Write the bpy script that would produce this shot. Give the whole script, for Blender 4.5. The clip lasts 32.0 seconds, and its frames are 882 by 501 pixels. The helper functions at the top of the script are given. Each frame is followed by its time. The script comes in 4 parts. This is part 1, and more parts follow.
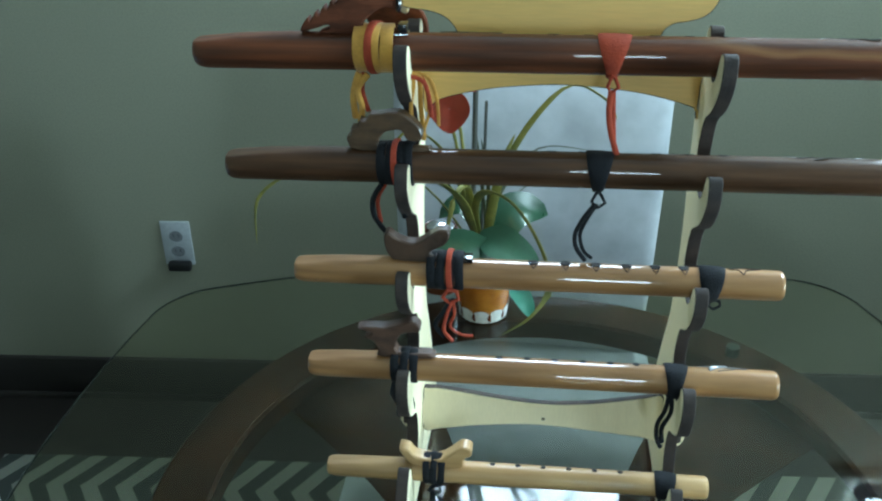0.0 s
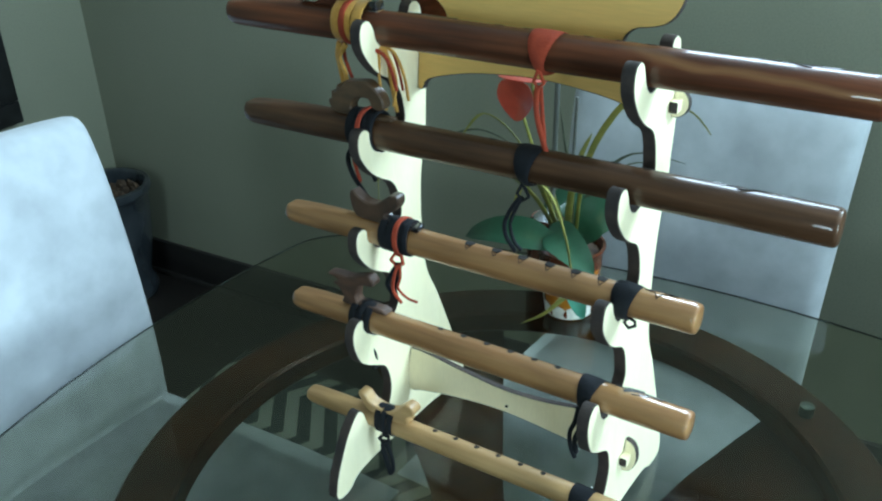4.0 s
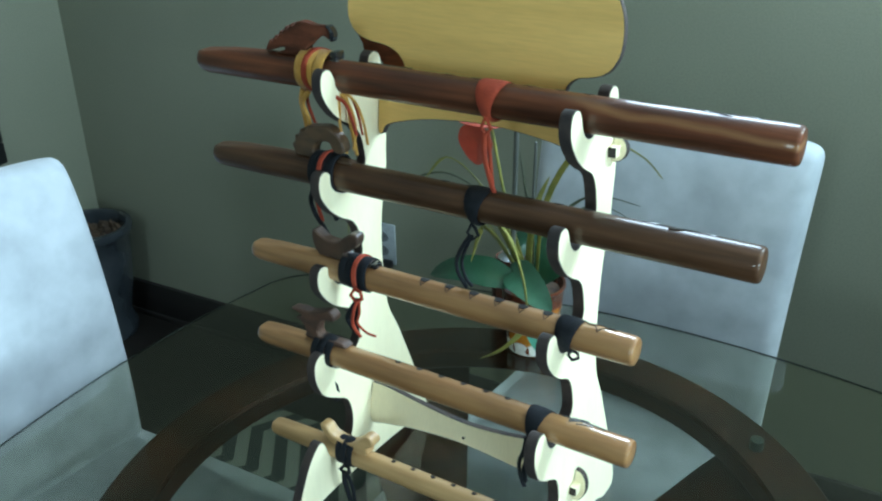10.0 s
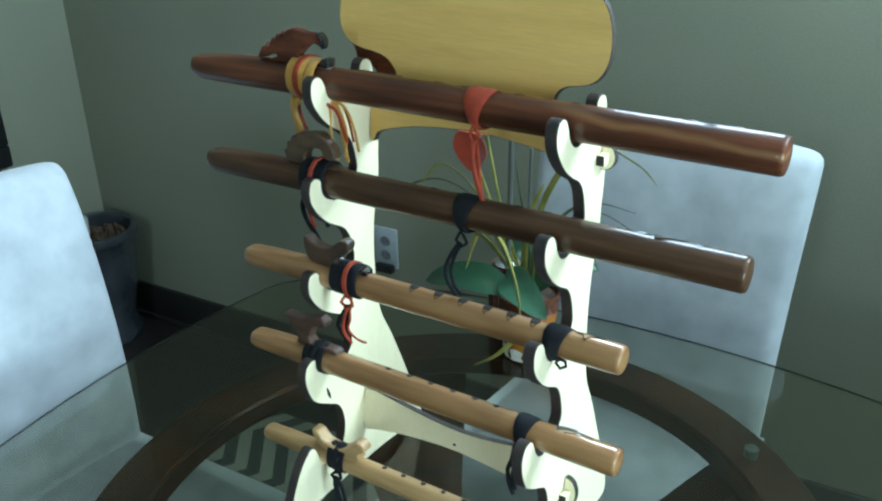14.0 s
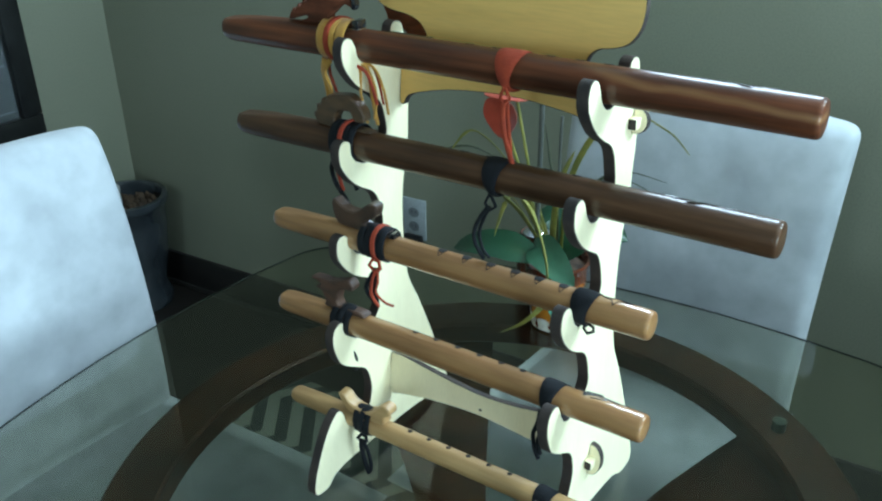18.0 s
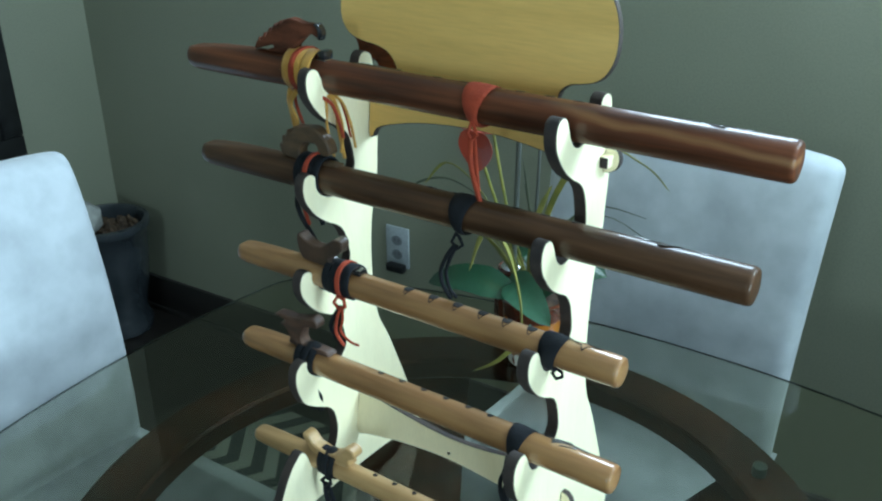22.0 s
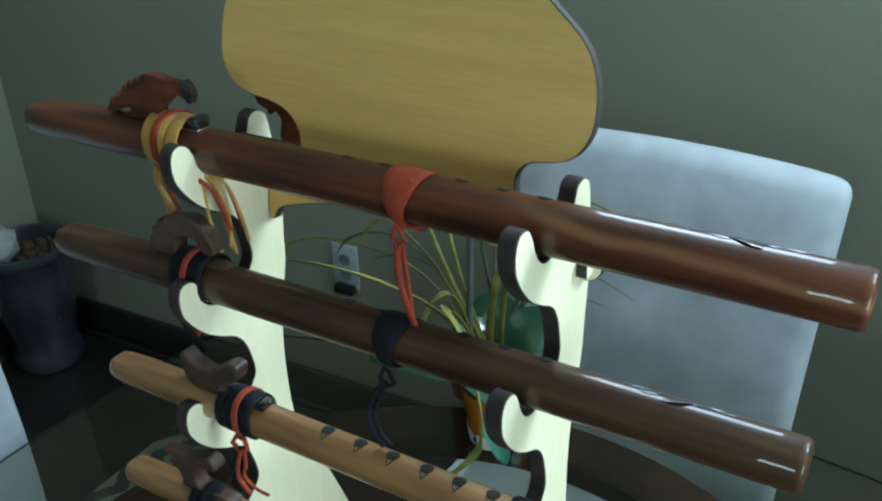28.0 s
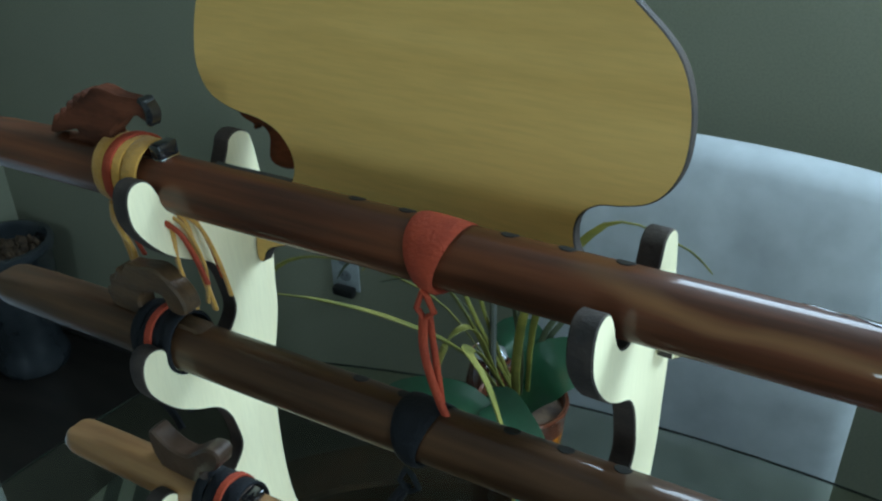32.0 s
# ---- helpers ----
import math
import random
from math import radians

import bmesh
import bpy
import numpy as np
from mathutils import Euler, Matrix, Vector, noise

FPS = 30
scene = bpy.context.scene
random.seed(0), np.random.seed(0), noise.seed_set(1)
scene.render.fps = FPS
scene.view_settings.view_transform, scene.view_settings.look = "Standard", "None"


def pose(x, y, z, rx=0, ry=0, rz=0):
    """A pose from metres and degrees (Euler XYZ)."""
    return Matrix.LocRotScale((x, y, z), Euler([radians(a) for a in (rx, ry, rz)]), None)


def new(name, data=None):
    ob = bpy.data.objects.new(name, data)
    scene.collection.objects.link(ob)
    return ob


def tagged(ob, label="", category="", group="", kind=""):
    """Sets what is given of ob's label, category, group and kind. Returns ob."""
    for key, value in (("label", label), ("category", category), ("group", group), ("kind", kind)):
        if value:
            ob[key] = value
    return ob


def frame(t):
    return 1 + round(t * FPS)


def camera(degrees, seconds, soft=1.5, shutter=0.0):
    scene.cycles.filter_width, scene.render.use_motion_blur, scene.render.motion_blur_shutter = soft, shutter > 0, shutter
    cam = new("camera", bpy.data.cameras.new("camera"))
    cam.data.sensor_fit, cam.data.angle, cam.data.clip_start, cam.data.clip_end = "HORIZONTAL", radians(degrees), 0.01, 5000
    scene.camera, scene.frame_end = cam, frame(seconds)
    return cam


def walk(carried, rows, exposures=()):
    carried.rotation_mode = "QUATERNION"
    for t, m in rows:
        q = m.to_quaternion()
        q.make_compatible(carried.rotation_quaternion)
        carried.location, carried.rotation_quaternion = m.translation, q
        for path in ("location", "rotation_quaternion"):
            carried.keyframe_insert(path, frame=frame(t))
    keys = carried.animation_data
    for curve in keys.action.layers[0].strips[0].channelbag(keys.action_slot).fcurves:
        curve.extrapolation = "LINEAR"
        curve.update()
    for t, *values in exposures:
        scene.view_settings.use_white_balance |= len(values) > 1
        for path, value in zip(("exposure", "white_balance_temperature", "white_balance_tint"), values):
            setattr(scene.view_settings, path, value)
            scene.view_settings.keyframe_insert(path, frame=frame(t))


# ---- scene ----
from mathutils.geometry import tessellate_polygon

cam = camera(52.3, 32.0, soft=2.25)
# t, eye x y z, turn x y z in degrees
PATH = [
    (0.0, -0.0159, -0.7345, 1.4782, 60.93, 0.45, 6.94),
    (0.5, 0.0677, -0.7596, 1.4831, 61.73, 0.25, 13.12),
    (1.0, 0.1589, -0.7935, 1.4828, 62.88, 0.01, 17.54),
    (1.5, 0.1944, -0.7989, 1.4811, 63.00, 0.93, 20.58),
    (2.0, 0.1621, -0.7511, 1.4834, 61.21, 0.25, 18.68),
    (2.5, 0.2072, -0.6915, 1.4608, 60.18, 0.74, 21.51),
    (4.5, 0.4206, -0.6507, 1.4785, 61.49, 1.52, 34.68),
    (5.0, 0.4405, -0.6577, 1.4808, 61.59, 1.59, 33.67),
    (5.5, 0.4508, -0.6583, 1.4852, 62.47, 1.90, 33.09),
    (6.0, 0.4455, -0.6664, 1.4893, 63.13, 1.72, 33.05),
    (6.5, 0.4457, -0.6692, 1.4880, 63.19, 1.75, 33.47),
    (7.0, 0.4449, -0.6722, 1.4857, 63.71, 1.17, 33.51),
    (7.5, 0.4393, -0.6716, 1.4914, 63.30, 1.09, 33.15),
    (8.0, 0.4391, -0.6772, 1.4889, 63.39, 0.86, 33.21),
    (8.5, 0.4414, -0.6768, 1.4911, 63.51, 0.71, 32.79),
    (9.0, 0.4445, -0.6753, 1.4934, 63.70, 0.85, 32.54),
    (9.5, 0.4389, -0.6668, 1.4883, 63.66, 1.08, 32.58),
    (10.0, 0.4355, -0.6691, 1.4886, 63.95, 0.95, 32.83),
    (10.5, 0.4332, -0.6732, 1.4923, 64.06, 0.99, 33.04),
    (11.0, 0.4321, -0.6732, 1.4940, 64.17, 1.20, 33.23),
    (11.5, 0.4335, -0.6751, 1.4953, 64.44, 0.91, 33.12),
    (12.0, 0.4338, -0.6745, 1.4965, 64.52, 1.04, 33.34),
    (12.5, 0.4338, -0.6631, 1.4928, 64.06, 0.90, 33.25),
    (13.0, 0.4378, -0.6567, 1.4900, 64.22, 1.00, 33.60),
    (13.5, 0.4456, -0.6530, 1.4932, 64.44, 1.17, 33.64),
    (14.0, 0.4520, -0.6575, 1.4924, 64.17, 0.97, 33.50),
    (14.5, 0.4806, -0.6759, 1.4826, 64.33, 0.57, 34.19),
    (16.5, 0.4755, -0.6673, 1.4819, 61.90, 1.37, 34.55),
    (17.0, 0.4658, -0.6667, 1.4804, 61.78, 1.41, 35.10),
    (17.5, 0.4575, -0.6643, 1.4806, 62.12, 1.15, 35.21),
    (18.0, 0.4538, -0.6611, 1.4797, 62.72, 1.04, 35.46),
    (18.5, 0.4488, -0.6594, 1.4784, 63.13, 1.13, 35.90),
    (19.0, 0.4464, -0.6582, 1.4800, 62.97, 1.33, 35.80),
    (19.5, 0.4448, -0.6574, 1.4776, 62.47, 1.22, 35.79),
    (20.0, 0.4433, -0.6589, 1.4793, 62.66, 0.81, 35.95),
    (20.5, 0.4341, -0.6653, 1.4813, 62.74, 0.71, 35.84),
    (21.0, 0.4321, -0.6716, 1.4829, 63.02, 0.77, 35.99),
    (21.5, 0.4563, -0.6489, 1.4792, 62.70, 0.18, 34.19),
    (22.0, 0.4549, -0.6174, 1.4786, 64.20, 0.21, 35.40),
    (22.5, 0.4114, -0.5285, 1.4767, 62.21, -0.40, 35.43),
    (23.0, 0.3879, -0.4604, 1.4821, 61.69, 0.93, 34.76),
    (23.5, 0.4333, -0.4561, 1.4799, 61.76, 1.07, 37.59),
    (24.0, 0.4860, -0.4906, 1.4943, 62.87, 1.44, 39.11),
    (24.5, 0.5350, -0.5237, 1.4827, 62.64, 0.31, 41.36),
    (25.0, 0.4924, -0.5032, 1.4987, 62.84, 1.90, 38.28),
    (25.5, 0.4427, -0.4790, 1.4998, 63.18, 1.32, 35.25),
    (27.5, 0.3693, -0.4193, 1.4902, 61.84, 0.53, 33.48),
    (28.0, 0.3368, -0.3958, 1.4855, 62.12, 1.46, 32.25),
    (28.5, 0.3296, -0.3563, 1.4808, 60.15, 0.48, 35.49),
    (29.0, 0.3690, -0.3338, 1.4822, 61.02, -1.59, 43.48),
    (29.5, 0.3503, -0.3094, 1.4744, 60.20, 0.37, 43.22),
    (30.0, 0.3074, -0.3060, 1.4733, 60.37, 1.22, 39.27),
    (30.5, 0.2778, -0.3094, 1.4730, 60.49, 1.34, 35.71),
    (31.0, 0.2552, -0.3019, 1.4656, 60.61, 0.48, 32.47),
    (31.5, 0.2419, -0.2915, 1.4636, 60.61, 1.51, 32.05),
    (32.0, 0.2420, -0.2855, 1.4624, 60.68, 1.80, 31.79),
]

walk(cam, [(t, pose(*row)) for t, *row in PATH],
     exposures=[(0, -0.36, 6400, 10), (2.5, -0.42, 6400, 10), (4.5, -0.56, 6400, 10), (14.5, -0.53, 6400, 10), (17.0, -0.60, 6400, 10), (21.0, -0.54, 6400, 10), (22.0, -0.68, 6400, 10), (23.0, -1.10, 6400, 10), (28.0, -1.06, 6450, 11),
                (29.0, -1.50, 6450, 11), (30.0, -1.50, 6200, 10), (31.0, -1.24, 6400, 11), (32.0, -1.26, 6400, 11)])

# ---- world and light ----
world = bpy.data.worlds.new("sky")
scene.world = world
world.use_nodes = True
wn = world.node_tree.nodes
sky = wn.new("ShaderNodeTexSky")
sky.sky_type, sky.sun_disc = "NISHITA", False
sky.sun_elevation, sky.sun_rotation = radians(48), radians(150)
wn["Background"].inputs["Strength"].default_value = 0.12
world.node_tree.links.new(sky.outputs["Color"], wn["Background"].inputs["Color"])

ROOM = Matrix.Translation((-1.97, 0.972, 0)) @ pose(0, 0, 0, 0, 0, 4.0)


def area_lamp(name, m, sx, sy, watts, colour):
    lamp = bpy.data.lights.new(name, "AREA")
    lamp.shape, lamp.size, lamp.size_y, lamp.energy, lamp.color = "RECTANGLE", sx, sy, watts, colour
    ob = new(name, lamp)
    ob.matrix_world = m
    return ob


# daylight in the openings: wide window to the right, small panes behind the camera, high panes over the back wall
area_lamp("window_light_right", ROOM @ pose(4.37, -1.95, 1.22, 0, 90, 0), 1.0, 1.25, 147, (0.62, 0.89, 1.0))
area_lamp("window_light_front", ROOM @ pose(2.12, -5.07, 1.95, 90, 0, 0), 0.46, 0.62, 40, (0.64, 0.89, 1.0))
# corner lamp: added fill for the back wall's right end, no window there
area_lamp("corner_fill_light", ROOM @ pose(3.29, -0.47, 2.12, 0, 90, 0), 0.40, 0.50, 68, (0.62, 0.90, 1.0))
for wx, ww in ((1.93, 0.54), (3.025, 0.36)):
    area_lamp("window_light_back", ROOM @ pose(wx, -0.035, 2.07, -90, 0, 0), ww, 0.64, 150 * ww * 0.64, (0.60, 0.82, 1.0))

# ---- materials ----
def nodes_of(name):
    m = bpy.data.materials.new(name)
    m.use_nodes = True
    nt = m.node_tree
    return m, nt, nt.nodes["Principled BSDF"]


def mat(name, c1, c2=None, rough=0.6, metal=0.0, scale=8.0, stretch=(1, 1, 1), bump=0.1, fine=120.0, c3=None, coat=0.0, rough_var=0.1, detail=6.0, sheen=0.0, spec=0.5, grain=0.35, coat_rough=0.045):
    """Two-scale noise colour, bump and roughness in object space."""
    m, nt, b = nodes_of(name)
    N, L = nt.nodes.new, nt.links.new
    c2 = c2 or tuple(min(1, v * 0.8) for v in c1)
    tc = N("ShaderNodeTexCoord")
    mp = N("ShaderNodeMapping")
    mp.inputs["Scale"].default_value = stretch
    L(tc.outputs["Object"], mp.inputs["Vector"])
    big = N("ShaderNodeTexNoise")
    big.inputs["Scale"].default_value, big.inputs["Detail"].default_value = scale, detail
    L(mp.outputs[0], big.inputs["Vector"])
    small = N("ShaderNodeTexNoise")
    small.inputs["Scale"].default_value, small.inputs["Detail"].default_value = fine, 3
    L(mp.outputs[0], small.inputs["Vector"])
    ramp = N("ShaderNodeValToRGB")
    e = ramp.color_ramp.elements
    e[0].position, e[0].color = 0.36, (*c2, 1)
    e[1].position, e[1].color = 0.64, (*c1, 1)
    if c3:
        x = e.new(0.78)
        x.color = (*c3, 1)
    L(big.outputs["Fac"], ramp.inputs["Fac"])
    mix = N("ShaderNodeMix")
    mix.data_type, mix.blend_type = "RGBA", "MULTIPLY"
    mix.inputs["Factor"].default_value = grain
    r2 = N("ShaderNodeValToRGB")
    r2.color_ramp.elements[0].position, r2.color_ramp.elements[0].color = 0.3, (0.62, 0.62, 0.62, 1)
    r2.color_ramp.elements[1].position = 0.62
    L(small.outputs["Fac"], r2.inputs["Fac"])
    L(ramp.outputs["Color"], mix.inputs[6])
    L(r2.outputs["Color"], mix.inputs[7])
    L(mix.outputs[2], b.inputs["Base Color"])
    mr = N("ShaderNodeMapRange")
    mr.inputs["To Min"].default_value, mr.inputs["To Max"].default_value = max(0.02, rough - rough_var), min(1, rough + rough_var)
    L(big.outputs["Fac"], mr.inputs["Value"])
    L(mr.outputs[0], b.inputs["Roughness"])
    b.inputs["Metallic"].default_value = metal
    b.inputs["Specular IOR Level"].default_value = spec
    b.inputs["Coat Weight"].default_value = coat
    b.inputs["Coat Roughness"].default_value = coat_rough
    b.inputs["Sheen Weight"].default_value = sheen
    if bump:
        bp = N("ShaderNodeBump")
        bp.inputs["Strength"].default_value, bp.inputs["Distance"].default_value = bump, 0.002
        L(small.outputs["Fac"], bp.inputs["Height"])
        L(bp.outputs[0], b.inputs["Normal"])
    return m


M = {}
M["wall"] = mat("wall_paint", (0.250, 0.250, 0.190), (0.226, 0.229, 0.172), 0.75, scale=1.5, bump=0.12, fine=260)
M["ceiling"] = mat("ceiling_paint", (0.43, 0.43, 0.40), (0.40, 0.40, 0.37), 0.85, scale=2, bump=0.15, fine=150)
M["floor"] = mat("dark_floor_boards", (0.022, 0.017, 0.015), (0.012, 0.010, 0.009), 0.45, scale=3, stretch=(1, 9, 1), bump=0.15, fine=60)
M["baseboard"] = mat("dark_baseboard", (0.03, 0.026, 0.024), (0.018, 0.016, 0.016), 0.5, scale=5, stretch=(1, 6, 6), bump=0.1)
M["ply"] = mat("birch_ply", (0.84, 0.75, 0.52), (0.81, 0.715, 0.485), 0.55, scale=7, stretch=(9, 9, 0.9), bump=0.05, fine=70, grain=0.14)
M["board"] = mat("birch_board", (0.77, 0.480, 0.145), (0.70, 0.425, 0.122), 0.5, scale=6, stretch=(0.8, 9, 9), bump=0.05, fine=45, grain=0.24, c3=(0.80, 0.515, 0.170))
M["burnt"] = mat("laser_burnt_edge", (0.05, 0.034, 0.028), (0.022, 0.016, 0.015), 0.8, scale=60, bump=0.3, fine=400)
M["redwood"] = mat("red_cedar", (0.152, 0.045, 0.018), (0.058, 0.020, 0.010), 0.5, scale=19, stretch=(0.28, 5, 5), bump=0.05, fine=45, c3=(0.20, 0.064, 0.026), coat=0.42, coat_rough=0.025, spec=0.15, rough_var=0.06)
def sapwood(m):
    """A pale sapwood streak along the front of the bare half of the flute."""
    nt = m.node_tree
    N, L = nt.nodes.new, nt.links.new
    b = nt.nodes["Principled BSDF"]
    base = b.inputs["Base Color"].links[0].from_socket
    tc, sp, ns = N("ShaderNodeTexCoord"), N("ShaderNodeSeparateXYZ"), N("ShaderNodeTexNoise")
    L(tc.outputs["Object"], sp.inputs[0])
    ns.inputs["Scale"].default_value = 14
    L(tc.outputs["Object"], ns.inputs["Vector"])

    def op(kind, a, v, c=None):
        n = N("ShaderNodeMath")
        n.operation = kind
        for i, q in enumerate((a, v, c)):
            if q is None:
                continue
            if isinstance(q, (int, float)):
                n.inputs[i].default_value = q
            else:
                L(q, n.inputs[i])
        return n.outputs[0]

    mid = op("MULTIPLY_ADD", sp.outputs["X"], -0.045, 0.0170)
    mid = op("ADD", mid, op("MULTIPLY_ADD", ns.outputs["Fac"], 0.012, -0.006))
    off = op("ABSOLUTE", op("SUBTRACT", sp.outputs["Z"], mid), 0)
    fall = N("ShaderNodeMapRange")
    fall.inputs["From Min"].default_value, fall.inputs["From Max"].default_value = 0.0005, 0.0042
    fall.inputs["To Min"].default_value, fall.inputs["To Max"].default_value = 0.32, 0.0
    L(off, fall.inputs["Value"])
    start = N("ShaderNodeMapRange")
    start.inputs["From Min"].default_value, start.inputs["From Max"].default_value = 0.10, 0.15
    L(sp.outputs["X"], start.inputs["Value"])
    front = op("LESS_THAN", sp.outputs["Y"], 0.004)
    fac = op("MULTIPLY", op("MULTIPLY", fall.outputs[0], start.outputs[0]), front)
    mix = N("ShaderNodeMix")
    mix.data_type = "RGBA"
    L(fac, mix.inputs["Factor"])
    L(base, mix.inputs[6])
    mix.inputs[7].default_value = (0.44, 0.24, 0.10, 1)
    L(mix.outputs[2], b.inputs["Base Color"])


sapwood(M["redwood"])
M["walnut"] = mat("brown_walnut", (0.094, 0.043, 0.020), (0.044, 0.020, 0.010), 0.5, scale=18, stretch=(0.35, 5, 5), bump=0.05, fine=50, c3=(0.115, 0.054, 0.025), coat=0.42, coat_rough=0.025, spec=0.15, rough_var=0.06)
M["tan"] = mat("tan_cherry", (0.37, 0.188, 0.074), (0.25, 0.116, 0.044), 0.5, scale=17, stretch=(0.35, 5, 5), bump=0.05, fine=50, coat=1.0, spec=0.2, rough_var=0.06)
M["pale"] = mat("pale_maple", (0.49, 0.30, 0.130), (0.40, 0.225, 0.090), 0.5, scale=14, stretch=(0.35, 5, 5), bump=0.05, fine=50, coat=0.25, rough_var=0.06)
M["bird_red"] = mat("carved_red_wood", (0.13, 0.042, 0.022), (0.06, 0.022, 0.013), 0.75, scale=40, stretch=(1, 3, 3), bump=0.3, fine=180, spec=0.10)
M["bird_brown"] = mat("carved_brown_wood", (0.088, 0.046, 0.020), (0.046, 0.023, 0.011), 0.5, scale=40, stretch=(1, 3, 3), bump=0.3, fine=180, coat=0.3)
M["bird_dark"] = mat("carved_dark_wood", (0.072, 0.036, 0.020), (0.032, 0.017, 0.011), 0.5, scale=40, bump=0.3, fine=180, coat=0.2)
M["bird_rust"] = mat("carved_rust_wood", (0.090, 0.042, 0.024), (0.045, 0.021, 0.013), 0.6, scale=40, stretch=(1, 3, 3), bump=0.3, fine=180)
M["leather_yellow"] = mat("yellow_deerskin", (0.66, 0.34, 0.055), (0.50, 0.235, 0.035), 0.8, scale=60, bump=0.4, fine=500, sheen=0.3)
M["leather_red"] = mat("red_suede", (0.40, 0.052, 0.018), (0.28, 0.032, 0.012), 0.85, scale=60, bump=0.4, fine=500)
M["leather_navy"] = mat("black_blue_suede", (0.010, 0.011, 0.015), (0.005, 0.006, 0.008), 0.8, scale=60, bump=0.4, fine=500, spec=0.25)
M["hole"] = mat("burnt_hole", (0.012, 0.008, 0.006), (0.006, 0.005, 0.004), 0.9, scale=50, bump=0.2)
M["burnt_gloss"] = mat("lacquered_burnt_mark", (0.010, 0.007, 0.006), (0.005, 0.004, 0.004), 0.5, scale=50, bump=0.1, coat=1.0)
M["metal"] = mat("bright_plate", (0.75, 0.78, 0.85), (0.65, 0.68, 0.75), 0.22, metal=1.0, scale=30, bump=0.02)
M["ring_wood"] = mat("dark_red_table_wood", (0.062, 0.021, 0.009), (0.026, 0.009, 0.005), 0.4, scale=9, stretch=(1, 1, 6), bump=0.05, fine=60, coat=0.0, spec=0.15)
M["fabric"] = mat("pale_microsuede", (0.470, 0.497, 0.535), (0.372, 0.396, 0.430), 0.9, scale=7.5, bump=0.45, fine=24, sheen=0.3, detail=3)
M["pot_blue"] = mat("blue_grey_glaze", (0.037, 0.044, 0.053), (0.021, 0.026, 0.032), 0.20, scale=9, bump=0.06, fine=40, coat=0.5)
M["pot_orange"] = mat("orange_glaze", (0.48, 0.18, 0.018), (0.32, 0.095, 0.012), 0.25, scale=20, bump=0.05, coat=0.5)
M["pot_white"] = mat("white_painted_band", (0.78, 0.76, 0.70), (0.66, 0.63, 0.56), 0.35, scale=30, bump=0.05)
M["pot_brown"] = mat("brown_glaze", (0.16, 0.045, 0.02), (0.07, 0.02, 0.012), 0.2, scale=15, bump=0.05, coat=0.5)
M["soil"] = mat("bark_chips", (0.10, 0.06, 0.035), (0.035, 0.02, 0.013), 0.9, scale=60, bump=0.8, fine=160)
M["leaf_strap"] = mat("yellow_green_strap_leaf", (0.23, 0.21, 0.045), (0.12, 0.125, 0.028), 0.45, scale=12, stretch=(1, 1, 4), bump=0.1)
M["leaf_grey"] = mat("grey_green_strap_leaf", (0.075, 0.088, 0.050), (0.040, 0.050, 0.030), 0.45, scale=12, stretch=(1, 1, 4), bump=0.1)
M["leaf_dark"] = mat("deep_green_leaf", (0.016, 0.072, 0.036), (0.009, 0.045, 0.022), 0.3, scale=10, bump=0.1, coat=0.05)
M["leaf_green"] = mat("mid_green_leaf", (0.030, 0.115, 0.062), (0.018, 0.075, 0.040), 0.5, scale=10, bump=0.1)
# teal tint puts the window light on a green leaf into its colour
M["leaf_teal"] = mat("backlit_green_leaf", (0.05, 0.23, 0.16), (0.025, 0.13, 0.09), 0.35, scale=10, bump=0.1)
M["spathe"] = mat("red_spathe", (0.36, 0.052, 0.030), (0.27, 0.034, 0.02), 0.35, scale=14, bump=0.1, coat=0.2)
M["stake"] = mat("grey_stake", (0.075, 0.08, 0.075), (0.04, 0.045, 0.04), 0.5, scale=30, stretch=(4, 4, 0.5), bump=0.1)
M["plastic"] = mat("ivory_plastic", (0.40, 0.43, 0.46), (0.34, 0.37, 0.40), 0.4, scale=20, bump=0.02)
M["socket_grey"] = mat("grey_socket", (0.20, 0.215, 0.235), (0.16, 0.17, 0.19), 0.4, scale=20, bump=0.02)
M["black"] = mat("black_plastic", (0.012, 0.012, 0.014), (0.008, 0.008, 0.009), 0.4, scale=20, bump=0.03)
M["gloss_black"] = mat("polished_black", (0.012, 0.012, 0.014), (0.008, 0.008, 0.009), 0.12, scale=20, bump=0.02, coat=0.6, rough_var=0.05)
M["frame_black"] = mat("black_frame", (0.014, 0.015, 0.016), (0.008, 0.008, 0.009), 0.35, scale=20, bump=0.05)
M["picture"] = mat("dim_blue_grey_print", (0.045, 0.052, 0.058), (0.016, 0.020, 0.024), 0.6, scale=6, bump=0.0)
M["picture_line"] = mat("pale_print_line", (0.13, 0.15, 0.16), (0.08, 0.095, 0.10), 0.6, scale=20, bump=0.0)
M["white_clay"] = mat("white_lump", (0.42, 0.42, 0.41), (0.33, 0.33, 0.32), 0.9, scale=25, bump=0.6, fine=90)
M["window_paint"] = mat("white_window_paint", (0.78, 0.78, 0.76), (0.72, 0.72, 0.70), 0.5, scale=10, bump=0.05)


def glass_mat(name, tint=(0.86, 0.95, 0.90), rough=0.0):
    m, nt, b = nodes_of(name)
    b.inputs["Base Color"].default_value = (*tint, 1)
    b.inputs["Transmission Weight"].default_value = 1.0
    b.inputs["Roughness"].default_value = rough
    b.inputs["IOR"].default_value = 1.5
    return m


